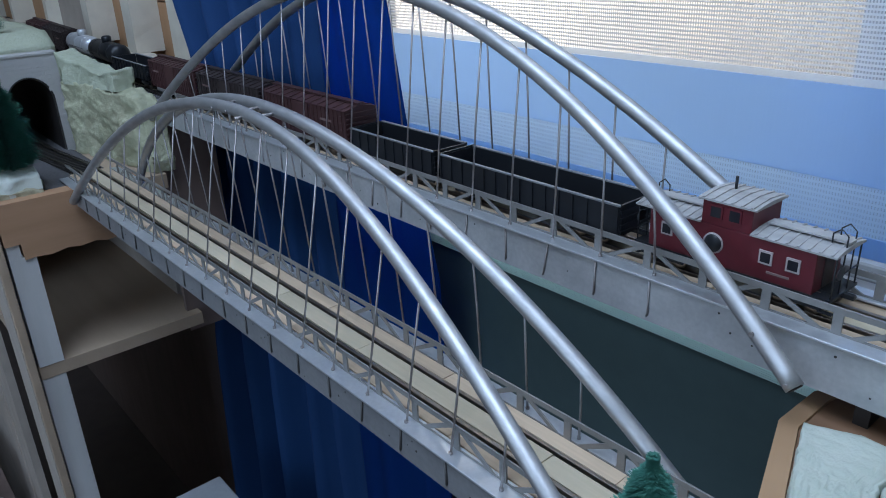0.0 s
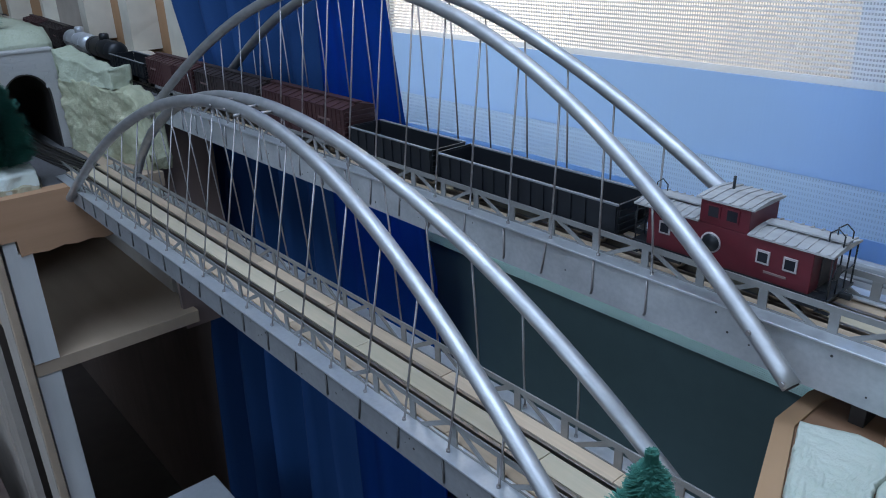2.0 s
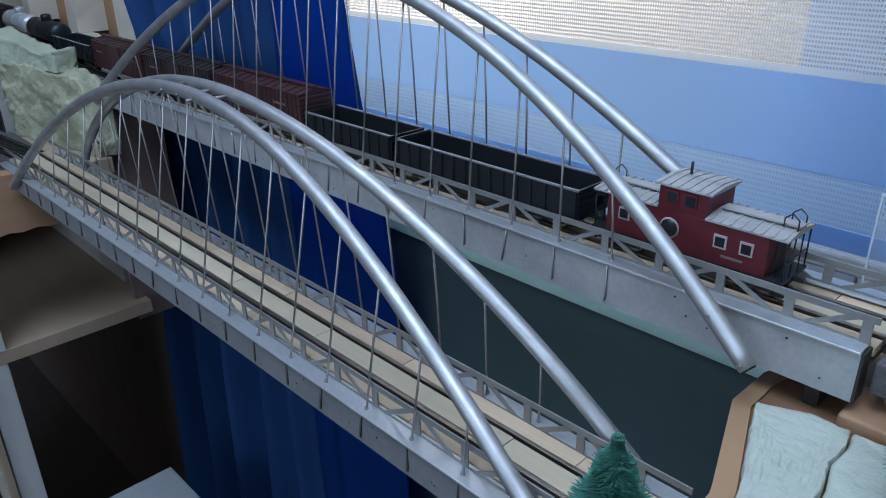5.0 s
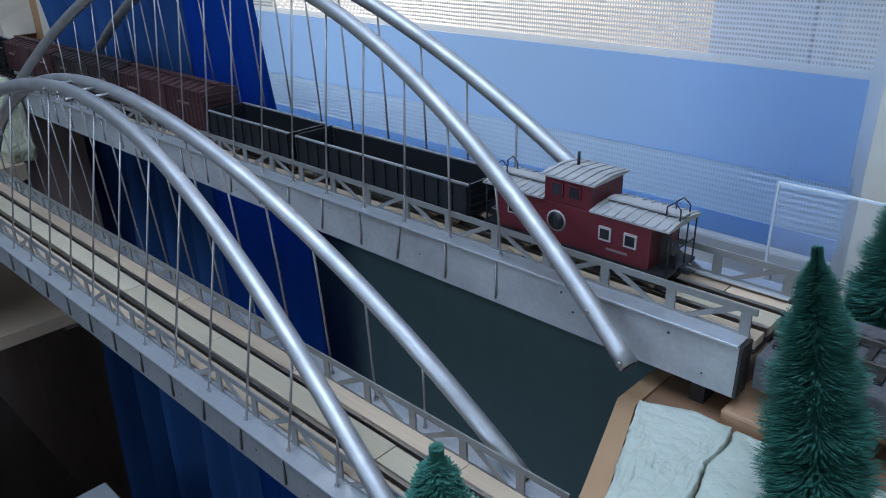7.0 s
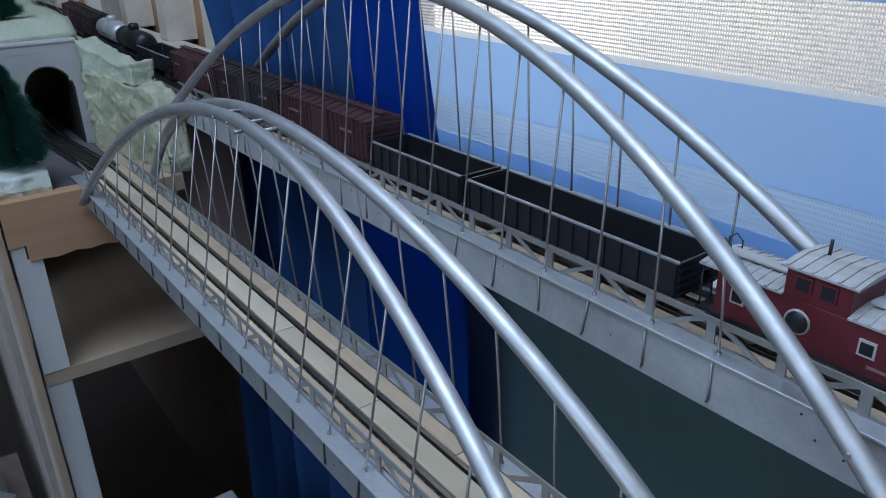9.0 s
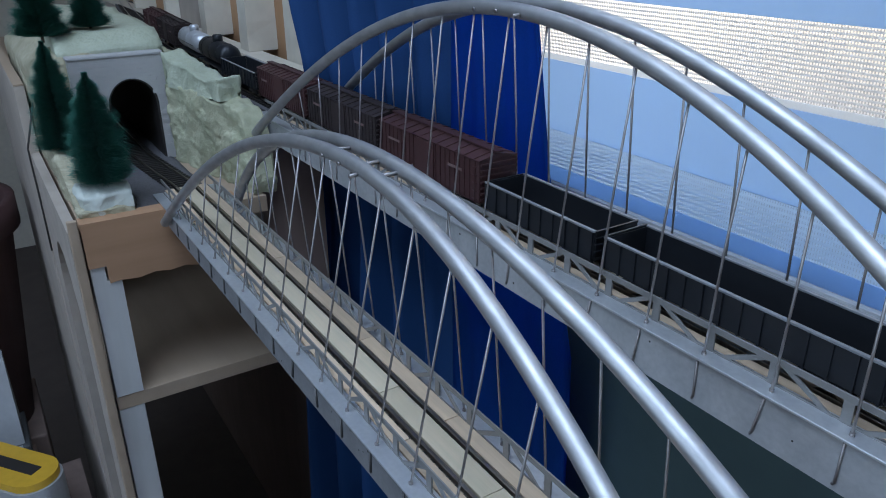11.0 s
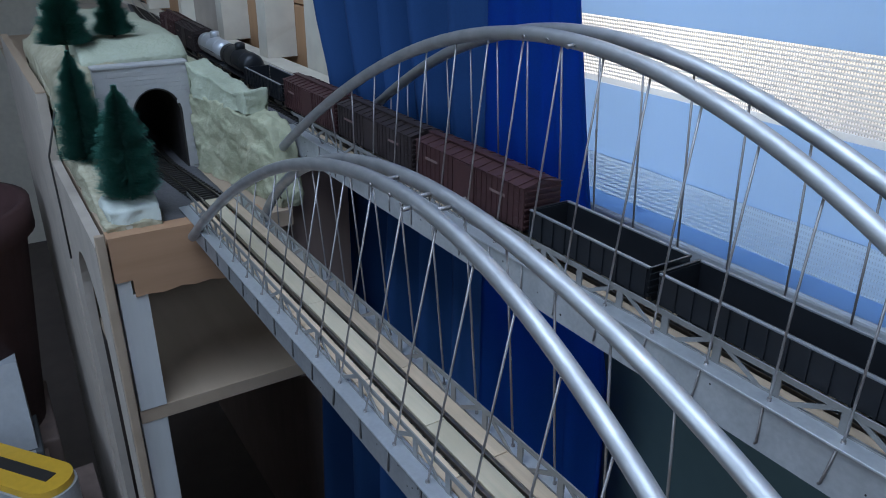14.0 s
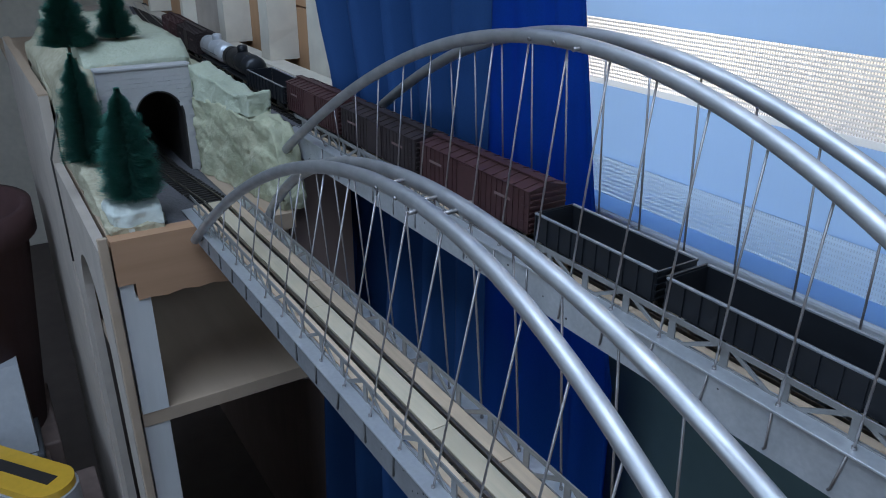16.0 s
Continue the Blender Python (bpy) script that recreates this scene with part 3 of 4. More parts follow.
part("shelf", boxed(-1.2, TX - 0.003, -0.0735, 0.1, 0.811, 0.8255, 0.0006), PLY, cab, "raw plywood shelf board")
part("back_panel", boxed(-1.2, -0.56, 0.098, 0.110, 0.80, 0.977), GREYPLY, cab, "dull grey back panel")
part("inner_wall", boxed(-1.22, -1.2, -0.07, 0.1, 0.80, 0.977), GREYPLY, cab)
part("brown_panel", boxed(-0.515, -0.508, 0.088, 0.152, 0.80, 1.038), DARKWOOD, cab, "dark brown upright panel")
# side panel with its arched cut-out
bm = bmesh.new()
ax0, ax1, at0 = -0.70, -0.55, 0.86
arc = [((ax0 + ax1) / 2 + (ax1 - ax0) / 2 * math.cos(a), at0 + (ax1 - ax0) / 2 * math.sin(a)) for a in [math.pi * i / 16 for i in range(17)]]
prism(bm, [(TX - 0.004, 0.0), (TX - 0.004, 0.992), (-0.88, 0.992), (-0.88, 0.0), (ax0, 0.0)] + arc[::-1] + [(ax1, 0.0)], -0.0835, -0.0745)
part("side_panel", bm, GREYPLY, cab, "whitish plywood side with an arched cut-out")
part("edge_strip", boxed(TX - 0.0035, TX + 0.001, -0.0830, -0.0750, 0.3, 1.003, 0.001), PLY, cab, "raw plywood edge")

# upper line's ledge beyond the bridge
def line_y(x):
    return BY + MIDDLE + (0.06 * (x + 0.55) ** 2 if x < -0.55 else 0)


ledge = thing("upper_ledge", "grey ballasted timber ledge carrying the upper line", "ledge")
part("deck", boxed(-1.9, -0.54, 0.092, 0.226, 1.040, 1.0565), GREYPLY, ledge)
bm = bmesh.new()
for s in (-1, 1):
    tube(bm, [(x, line_y(x) + s * 0.00825, 1.0640) for x in [-0.54 - 0.05 * i for i in range(27)]], 0.0009, sides=6)
part("rails", bm, RAIL, ledge)
tie = post_mesh("tie", 0.0026, 0.0022, 0.030, TIE)
for i in range(190):
    x = -0.545 - 0.0068 * i
    shared("tie", tie, ledge, Matrix.Translation((x, line_y(x), 1.0610)))
bm = bmesh.new()
xs = [-0.54 - 0.05 * i for i in range(27)]
for a, b in zip(xs, xs[1:]):
    prism(bm, [(a, line_y(a) - 0.02), (a, line_y(a) + 0.02), (b, line_y(b) + 0.02), (b, line_y(b) - 0.02)], 1.0566, 1.0612, "z")
part("ballast", bm, ROADBED, ledge, "dark grey ballast")

# ---------- tunnel, rocks and slopes ----------
def rough_block(bm, x0, x1, y0, y1, z0, top, n=(26, 14, 10), amp=0.006, seed=0.0, freq=28, skew=0.0):
    """A carved foam block; top(x, y) gives its upper surface."""
    nx, ny, nz = n
    faces = []
    def P(x, y, z, out):
        q = Vector((x * freq + seed, y * freq, z * freq))
        d = amp * (noise.noise(q) + 0.5 * noise.noise(q * 2.3) + 0.3 * noise.noise(q * 5.1))
        return Vector((x, y, z)) + Vector(out) * d
    grids = []
    def grid(f, a, b):
        g = [[bm.verts.new(f(i / a, j / b)) for j in range(b + 1)] for i in range(a + 1)]
        for i in range(a):
            for j in range(b):
                fc = bm.faces.new((g[i][j], g[i + 1][j], g[i + 1][j + 1], g[i][j + 1]))
                fc.smooth = True
    L = lambda a, b, s: a + (b - a) * s
    diag = 0.7
    grid(lambda s, t: P(L(x0, x1, s), L(y0, y1, t), top(L(x0, x1, s), L(y0, y1, t)), (0, 0, 1)), nx, ny)
    for yy, sg in ((y0, -1), (y1, 1)):
        grid(lambda s, t: P(L(x0, x1, s), yy, L(z0, top(L(x0, x1, s), yy), t), (0, sg * min(1, (1 - t) * 6) * 1.0, t)), nx, nz)
    for xx, sg in ((x0, -1), (x1, 1)):
        grid(lambda s, t: P(xx, L(y0, y1, s), L(z0, top(xx, L(y0, y1, s)), t), (sg * min(1, (1 - t) * 6), 0, t)), ny, nz)
    bmesh.ops.remove_doubles(bm, verts=bm.verts[:], dist=0.0012)
    for v in bm.verts:
        v.co.y += skew * (v.co.x - x0)
    bmesh.ops.recalc_face_normals(bm, faces=bm.faces[:])
    return bm


PX = -0.665
# portal with its arched mouth
portal = thing("tunnel_portal", "whitewashed brick-scored tunnel portal with a dark arched mouth", "tunnel portal")
cy, half, spring = 0.0155, 0.0250, 1.0555
arc = [(cy + half * math.cos(a), spring + half * 1.1 * math.sin(a)) for a in [math.pi * i / 18 for i in range(19)]]
bm = bmesh.new()
prism(bm, [(0.050, 0.9945), (0.050, 1.105), (-0.040, 1.105), (-0.040, 0.9945), (cy - half, 0.9945)] + arc[::-1] + [(cy + half, 0.9945)], PX - 0.012, PX, "x")
part("face", bm, PORTAL, portal)
bm = bmesh.new()
pts = [(cy - half, 0.9945)] + arc[::-1] + [(cy + half, 0.9945)]
for a, b in zip(pts, pts[1:]):
    v = [bm.verts.new((xx, p[0], p[1])) for xx, p in ((PX - 0.002, a), (PX - 0.002, b), (PX - 0.35, b), (PX - 0.35, a))]
    bm.faces.new(v)
bmesh.ops.remove_doubles(bm, verts=bm.verts[:], dist=1e-5)
lining = part("lining", bm, TIE, portal, "black tunnel lining")
lining.modifiers.new("thickness", "SOLIDIFY").thickness = 0.002
part("cap", boxed(PX - 0.014, PX + 0.0012, -0.041, 0.051, 1.105, 1.1085, 0.001), PORTAL, portal)
# scored courses
row = 0
zz = 0.998
while zz < 1.099:
    yy = -0.0395 + (0.006 if row % 2 else 0)
    while yy < 0.0495:
        e = min(0.0495, yy + 0.0115)
        mid = (yy + e) / 2
        d = math.hypot((mid - cy), max(0, zz + 0.0022 - spring) / 1.1)
        if not (d < half + 0.003):
            part("stone", boxed(PX, PX + random.uniform(0.0002, 0.0006), yy + 0.0003, e - 0.0004, zz + 0.0002, zz + 0.0042), PORTAL, portal)
        yy = e
    zz += 0.0045
    row += 1

hill = thing("tunnel_hill", "pale green carved foam hill over the tunnel", "model hill")
part("crest", rough_block(bmesh.new(), -1.05, PX - 0.017, -0.046, 0.056, 1.088,
     lambda x, y: 1.113 + 0.55 * min(0.026, max(0, PX - 0.017 - x)) + 0.006 * noise.noise((x * 9, y * 9, 3)), amp=0.004), HILLFOAM, hill)
part("cheek", rough_block(bmesh.new(), -1.05, PX - 0.013, -0.070, -0.010, 0.994,
     lambda x, y: 1.088 + 0.02 * min(1, (y + 0.07) / 0.02), amp=0.005, seed=2.0), SLOPE, hill)
part("cheek", rough_block(bmesh.new(), -1.05, PX - 0.013, 0.0475, 0.088, 0.994, lambda x, y: 1.090, amp=0.003, seed=7.0), ROCK, hill)
def wall_top(x, y):
    d = max(0.0, x + 0.545) / 0.049
    return 1.074 - 0.060 * d ** 7 + 0.05 * max(0, -0.60 - x)


solid("rock_wall", rough_block(bmesh.new(), PX + 0.004, -0.496, 0.0475, 0.069, 0.994, wall_top, n=(60, 8, 34), amp=0.0042, seed=4.0, freq=52, skew=0.19), ROCK,
      "carved pale green foam rock face beside the track", "model rock")
solid("rock_cap", rough_block(bmesh.new(), PX + 0.002, -0.548, 0.0485, 0.071, 1.0735,
      lambda x, y: 1.0935 + 0.22 * max(0, -0.60 - x) + 0.003 * math.sin(x * 90), n=(44, 12, 8), amp=0.0042, seed=9.0, freq=38, skew=0.19), HILLFOAM,
      "pale green foam boulder lying on the rock face", "model rock")
solid("slope", rough_block(bmesh.new(), -0.90, -0.505, -0.071, -0.026, 0.994,
      lambda x, y: 1.004 + 0.10 * max(0, -0.53 - x) * (1 - (y + 0.071) / 0.05) + 0.012 * max(0, -0.53 - x) / 0.1, n=(40, 10, 6), amp=0.006, seed=14.0, freq=40), SLOPE,
      "mossy carved foam slope beside the lower track", "model slope")
solid("snow_block", rough_block(bmesh.new(), -0.556, -0.508, -0.066, -0.026, 0.998, lambda x, y: 1.016, n=(14, 12, 5), amp=0.006, seed=21.0, freq=46), SNOWF,
      "rough white foam block at the table edge", "model rock")
solid("lower_roadbed", rough_block(bmesh.new(), -1.0, -0.497, -0.022, 0.045, 0.9936, lambda x, y: 0.9965, n=(40, 14, 2), amp=0.001, seed=3.0, freq=120), ROADBED,
      "dark grey ballast bed leading into the tunnel", "roadbed")
low = thing("lower_track", "blackened model track running into the tunnel", "track")
track_ties = post_mesh("tie", 0.0026, 0.0018, 0.030, TIE)
for i in range(60):
    shared("tie", track_ties, low, Matrix.Translation((-0.545 - 0.0068 * i, 0.0275 - 0.014 * min(1, i / 20), 0.9972)))
for s in (-1, 1):
    part("rail", tubed([(-0.541 - 0.0068 * i, 0.0275 - 0.014 * min(1, i / 20) + s * 0.00825, 1.0005) for i in range(60)], 0.001, sides=6), RAIL, low)


# ---------- bottle-brush trees ----------
def tree(x, y, z, height, radius, label, seed, rows=70, lean=(0.0, 0.0), swell=1.0):
    rnd = random.Random(seed)
    ob = thing("bottle_brush_tree", label, "model tree", "bottle-brush trees", (x, y, z))
    ob.rotation_euler = (lean[0], lean[1], 0)
    part("trunk", tubed([(0, 0, 0), (0.0005, 0, height * 0.5), (0, 0.0004, height * 0.99)], 0.0016, sides=7, r_end=0.0006), WIRE, ob, "twisted wire trunk")
    verts, faces = [], []
    for i in range(int(rows * 130)):
        h = height * (0.10 + 0.90 * rnd.random() ** 1.15)
        s = (h / height - 0.10) / 0.9
        r = radius * (1 - s ** swell) ** 0.85 * (0.72 + 0.28 * rnd.random()) * (1 + 0.12 * math.sin(h * 420 + seed))
        r = max(r, radius * 0.10)
        a = rnd.random() * 2 * math.pi
        droop = rnd.uniform(-0.05, 0.30)
        c, sn = math.cos(a), math.sin(a)
        w = rnd.uniform(0.00022, 0.00045) * (radius / 0.022)
        p0 = Vector((0, 0, h - 0.10 * r))
        p1 = Vector((c * r, sn * r, h + droop * r))
        t = Vector((-sn, c, 0)) * w
        u = Vector((0, 0, w))
        n = len(verts)
        verts += [p0 + t, p0 - t, p1 - t * 0.5, p1 + t * 0.5, p0 + u, p0 - u, p1]
        faces += [(n, n + 1, n + 2, n + 3), (n + 4, n + 5, n + 6)]
    me = bpy.data.meshes.new("crown")
    me.from_pydata(verts, [], faces)
    me.materials.append(PINE)
    c = new("crown", me)
    c.parent = ob
    return ob


tree(-0.531, -0.043, 1.012, 0.103, 0.0265, "dark green bottle-brush tree on the white foam block", 1, 110, (0, 0), 2.2)
tree(-0.650, -0.060, 1.016, 0.112, 0.0250, "slim dark green bottle-brush tree on the slope", 2, 100, (0, 0), 2.2)
tree(-0.720, -0.052, 1.118, 0.090, 0.030, "dark green bottle-brush tree on the tunnel hill", 3, 90)
tree(-0.735, -0.003, 1.124, 0.070, 0.024, "small dark green bottle-brush tree over the portal", 4)
tree(0.2440, 0.065, 1.029, 0.092, 0.0172, "green bottle-brush tree on the pale foam", 5, 130, (-0.09, -0.20), 2.3)
tree(0.180, -0.034, 1.001, 0.088, 0.019, "green bottle-brush tree at the end of the lower bridge", 6, 110, (0, 0), 2.2)
tree(0.226, 0.190, 1.0265, 0.112, 0.022, "green bottle-brush tree at the layout's end", 7, 90)

# ---------- right-hand end of the layout ----------
end = thing("layout_end", "wooden end of the layout edged with a pale pine strip", "table")
bm = bmesh.new()
prism(bm, [(0.1745, 0.150), (0.1675, 0.118), (0.1675, 0.091), (0.186, 0.040), (0.192, 0.020), (0.192, 0.012), (0.60, 0.012), (0.60, 0.235), (0.1745, 0.235)], 1.0015, 1.0265, "z")
part("top", bm, DARKPINE, end, "bare brown pine top")
part("edge_strip", prism(bmesh.new(), [(0.168, 0.150), (0.1600, 0.119), (0.1595, 0.090), (0.1785, 0.036), (0.1835, 0.018), (0.1915, 0.018), (0.1862, 0.039), (0.1672, 0.091), (0.1672, 0.118), (0.174, 0.150)], 0.985, 1.0275, "z"), EDGEPINE, end, "orange pine edge strip")
part("lower_top", boxed(0.168, 0.60, -0.12, 0.235, 0.985, 1.001), PLY, end)
part("support", boxed(0.178, 0.60, -0.12, 0.235, 0.0, 0.984), DARKWOOD, end)
part("bearing_post", boxed(0.180, 0.186, 0.110, 0.155, 1.0266, 1.0440), TIE, end, "small dark bearing post")
part("step_block", boxed(0.1965, 0.240, 0.1005, 0.128, 1.0266, 1.0345, 0.0012), BOARD, end, "raw pine step block")
part("step_block", boxed(0.207, 0.260, 0.118, 0.150, 1.0346, 1.0425, 0.0012), BOARD, end, "raw pine step block")
bed = thing("end_track", "dark ballasted track leading off the upper bridge", "track")
part("bed", boxed(0.2030, 0.60, 0.1090, 0.1600, 1.0426, 1.0570, 0.001), ROADBED, bed, "dark grey ballast bed")
for s in (-1, 1):
    part("rail", boxed(0.2035, 0.60, line_y(0.2) + s * 0.00825 - 0.0008, line_y(0.2) + s * 0.00825 + 0.0008, 1.0588, 1.0612, 0.0002), RAIL, bed)
end_tie = post_mesh("tie", 0.0026, 0.0018, 0.030, TIE)
for i in range(57):
    shared("tie", end_tie, bed, Matrix.Translation((0.207 + 0.0068 * i, line_y(0.2), 1.0571)))


def slab(outline, z0, z1, seed, label):
    """A broken foam slab with a pitted top and chipped rim."""
    bm = bmesh.new()
    pts = []
    for (ax, ay), (bx, by) in zip(outline, outline[1:] + outline[:1]):
        n = max(2, int(math.hypot(bx - ax, by - ay) / 0.0025))
        for i in range(n):
            s = i / n
            q = 0.0007 * noise.noise((ax + (bx - ax) * s * 1.0 + seed, (ay + (by - ay) * s) * 400, seed))
            pts.append((ax + (bx - ax) * s + q, ay + (by - ay) * s + q))
    c = Vector((sum(p[0] for p in pts) / len(pts), sum(p[1] for p in pts) / len(pts)))
    rings = []
    for f, zz in ((1.0, z0), (1.0, z1 - 0.001), (0.985, z1)) + tuple((0.985 - 0.0394 * k, z1) for k in range(1, 25)):
        rings.append([bm.verts.new((c.x + (p[0] - c.x) * f, c.y + (p[1] - c.y) * f,
                      zz + (0.0011 * noise.noise((p[0] * f * 90 + seed, p[1] * f * 90, 0)) + 0.0007 * noise.noise((p[0] * f * 260, (p[1] - c.y) * f * 260, seed)) if zz > z0 else 0))) for p in pts])
    for a, b in zip(rings, rings[1:]):
        for k in range(len(a)):
            fc = bm.faces.new((a[k], a[(k + 1) % len(a)], b[(k + 1) % len(a)], b[k]))
            fc.smooth = True
    bm.faces.new(rings[-1])
    bmesh.ops.recalc_face_normals(bm, faces=bm.faces[:])
    return solid("foam_slab", bm, FOAM, label, "model ground", "foam slabs")


slab([(0.1695, 0.0885), (0.191, 0.0965), (0.2035, 0.0965), (0.2055, 0.085), (0.2045, 0.072), (0.2085, 0.055), (0.2065, 0.022), (0.192, 0.022), (0.186, 0.042)], 1.0267, 1.0325, 3.0, "cracked pale green foam slab on the layout end")
slab([(0.2044, 0.0965), (0.260, 0.099), (0.36, 0.097), (0.36, 0.018), (0.2075, 0.020), (0.2093, 0.056), (0.2054, 0.073), (0.2063, 0.086)], 1.0267, 1.0318, 8.0, "pale green foam slab carrying a tree")
solid("acrylic_sheet", boxed(0.166, 0.36, 0.2150, 0.2166, 1.0270, 1.086, 0.0004), ACRYL, "clear acrylic guard sheet standing behind the line", "acrylic sheet")
acr = bpy.data.objects["acrylic_sheet"]
# paler strips paint the bright line that light makes along the edges
part("edge", boxed(0.1650, 0.1659, 0.2150, 0.2166, 1.0270, 1.0870), EDGEGLOW, acr, "pale strip for the bright line along the sheet's edge")
part("edge", boxed(0.1660, 0.36, 0.2150, 0.2166, 1.0861, 1.0870), EDGEGLOW, acr)

# ---------- wall framing beyond the curtain ----------
for k in range(7):
    solid("sheathing_board", boxed(-1.9, -0.66, 0.258, 0.268, 0.96 + 0.176 * k, 0.96 + 0.176 * k + 0.174, 0.001), STUD, "orange-brown horizontal sheathing board", "board", "sheathing boards")
solid("wall_board", boxed(-1.334, -1.117, 0.238, 0.2575, 1.058, 2.2), GREYPLY, "grey board between the studs", "board")
solid("wall_board", boxed(-0.798, -0.655, 0.236, 0.2575, 1.058, 2.2), CREAM, "cream board beside the curtain", "board")
solid("wall_sill", boxed(-1.9, -0.60, 0.2050, 0.2355, 1.0570, 1.0640, 0.001), CREAM, "pale timber sill along the upper line", "sill")
for a, w in ((-1.344, 0.018), (-1.100, 0.030), (-0.903, 0.034), (-1.62, 0.02)):
    bm = bmesh.new()
    rows = []
    for k in range(60):
        zz = 1.0645 + 0.02 * k
        d = 0.006 * noise.noise((a * 30, 0, 7 * zz)) + 0.002 * noise.noise((a * 30, 3, 31 * zz))
        rows.append([bm.verts.new(p) for p in ((a - w / 2 + d, 0.2575, zz), (a - w / 2 + d, 0.215, zz), (a + w / 2 + d, 0.215, zz), (a + w / 2, 0.2575, zz))])
    for r0, r1 in zip(rows, rows[1:]):
        for q in range(4):
            bm.faces.new((r0[q], r0[(q + 1) % 4], r1[(q + 1) % 4], r1[q]))
    bm.faces.new(rows[0])
    bm.faces.new(rows[-1][::-1])
    bmesh.ops.recalc_face_normals(bm, faces=bm.faces[:])
    solid("wall_stud", bm, CREAM, "pale wavy-edged timber wall stud", "stud", "wall studs")


# ---------- goods train ----------
def wheels(ob, L, black=CARBLACK):
    for bx in (-L * 0.34, L * 0.34):
        t = part("truck", boxed(bx - 0.011, bx + 0.011, -0.0105, 0.0105, 0.003, 0.0065, 0.0006), black, ob)
        for wx in (bx - 0.0075, bx + 0.0075):
            for s in (-1, 1):
                part("wheel", lathe(bmesh.new(), [(0.0048, s * 0.0072), (0.0054, s * 0.0076), (0.0048, s * 0.0084), (0.0048, s * 0.0098), (0.002, s * 0.0100)], (wx, 0, 0.0048), 14, "y"), RAIL, t)
        for s in (-1, 1):
            part("side_frame", boxed(bx - 0.012, bx + 0.012, s * 0.0112 - 0.0008, s * 0.0112 + 0.0008, 0.0034, 0.0072, 0.0006), black, t)
    for s in (-1, 1):
        part("coupler", boxed(s * (L / 2 + 0.0005) - 0.004, s * (L / 2 + 0.0005) + 0.004, -0.0012, 0.0012, 0.0072, 0.0096, 0.0004), black, ob)
    part("underframe", boxed(-L / 2 + 0.003, L / 2 - 0.003, -0.006, 0.006, 0.0066, 0.0100), black, ob)


def boxcar(L, mat, label, category="boxcar"):
    ob = thing("boxcar", label, category, "goods train")
    H0, H1, W = 0.0095, 0.0365, 0.0142
    body = part("body", boxed(-L / 2, L / 2, -W, W, H0, H1, 0.0006), mat, ob)
    b = bmesh.new()
    prism(b, [(-W - 0.0006, H1), (W + 0.0006, H1), (0, H1 + 0.0032)], -L / 2 - 0.0006, L / 2 + 0.0006, "x")
    roof = part("roof", b, mat, ob)
    n = 12
    for i in range(n):
        x = -L / 2 + L * (i + 0.5) / n
        for s in (-1, 1):
            part("roof_rib", boxed(x - 0.0006, x + 0.0006, -0.0004, W, 0, 0.0007, m=Matrix.Translation((0, 0, H1 + 0.0032)) @ Matrix.Rotation(math.atan2(-0.0032, W), 4, "X") if s == 1
                 else Matrix.Translation((0, 0, H1 + 0.0032)) @ Matrix.Rotation(math.pi, 4, "Z") @ Matrix.Rotation(math.atan2(-0.0032, W), 4, "X")), mat, roof)
    part("roof_walk", boxed(-L / 2 - 0.001, L / 2 + 0.001, -0.0028, 0.0028, H1 + 0.0036, H1 + 0.0046), mat, ob)
    for s in (-1, 1):
        door = part("door", boxed(-0.012, 0.012, s * (W + 0.0005) - 0.0006, s * (W + 0.0005) + 0.0006, H0 + 0.001, H1 - 0.001, 0.0003), mat, ob)
        for i in range(9):
            x = -L / 2 + 0.004 + i * (L / 2 - 0.018) / 8
            for q in (x, -x):
                part("rib", boxed(q - 0.0004, q + 0.0004, s * W - 0.0006, s * W + 0.0006, H0 + 0.0004, H1 - 0.0004), mat, body)
        for q in (-L * 0.32, L * 0.30):
            part("lettering", boxed(q - 0.008, q + 0.008, s * (W + 0.0008) - 0.0001, s * (W + 0.0008) + 0.0001, 0.026, 0.0278), FADEDP, body, "small pale unreadable lettering bar")
    for e in (-1, 1):
        for i in range(7):
            part("end_rib", boxed(e * L / 2 - 0.0006, e * L / 2 + 0.0008 * e + 0.0006, -W + 0.001, W - 0.001, H0 + 0.002 + i * 0.0036, H0 + 0.0032 + i * 0.0036), mat, body)
        for i in range(5):
            part("ladder_rung", tubed([(e * (L / 2 - 0.0006), -W - 0.001, H0 + 0.003 + i * 0.005), (e * (L / 2 - 0.0056), -W - 0.001, H0 + 0.003 + i * 0.005)], 0.00025, sides=5), mat, body)
    wheels(ob, L)
    return ob


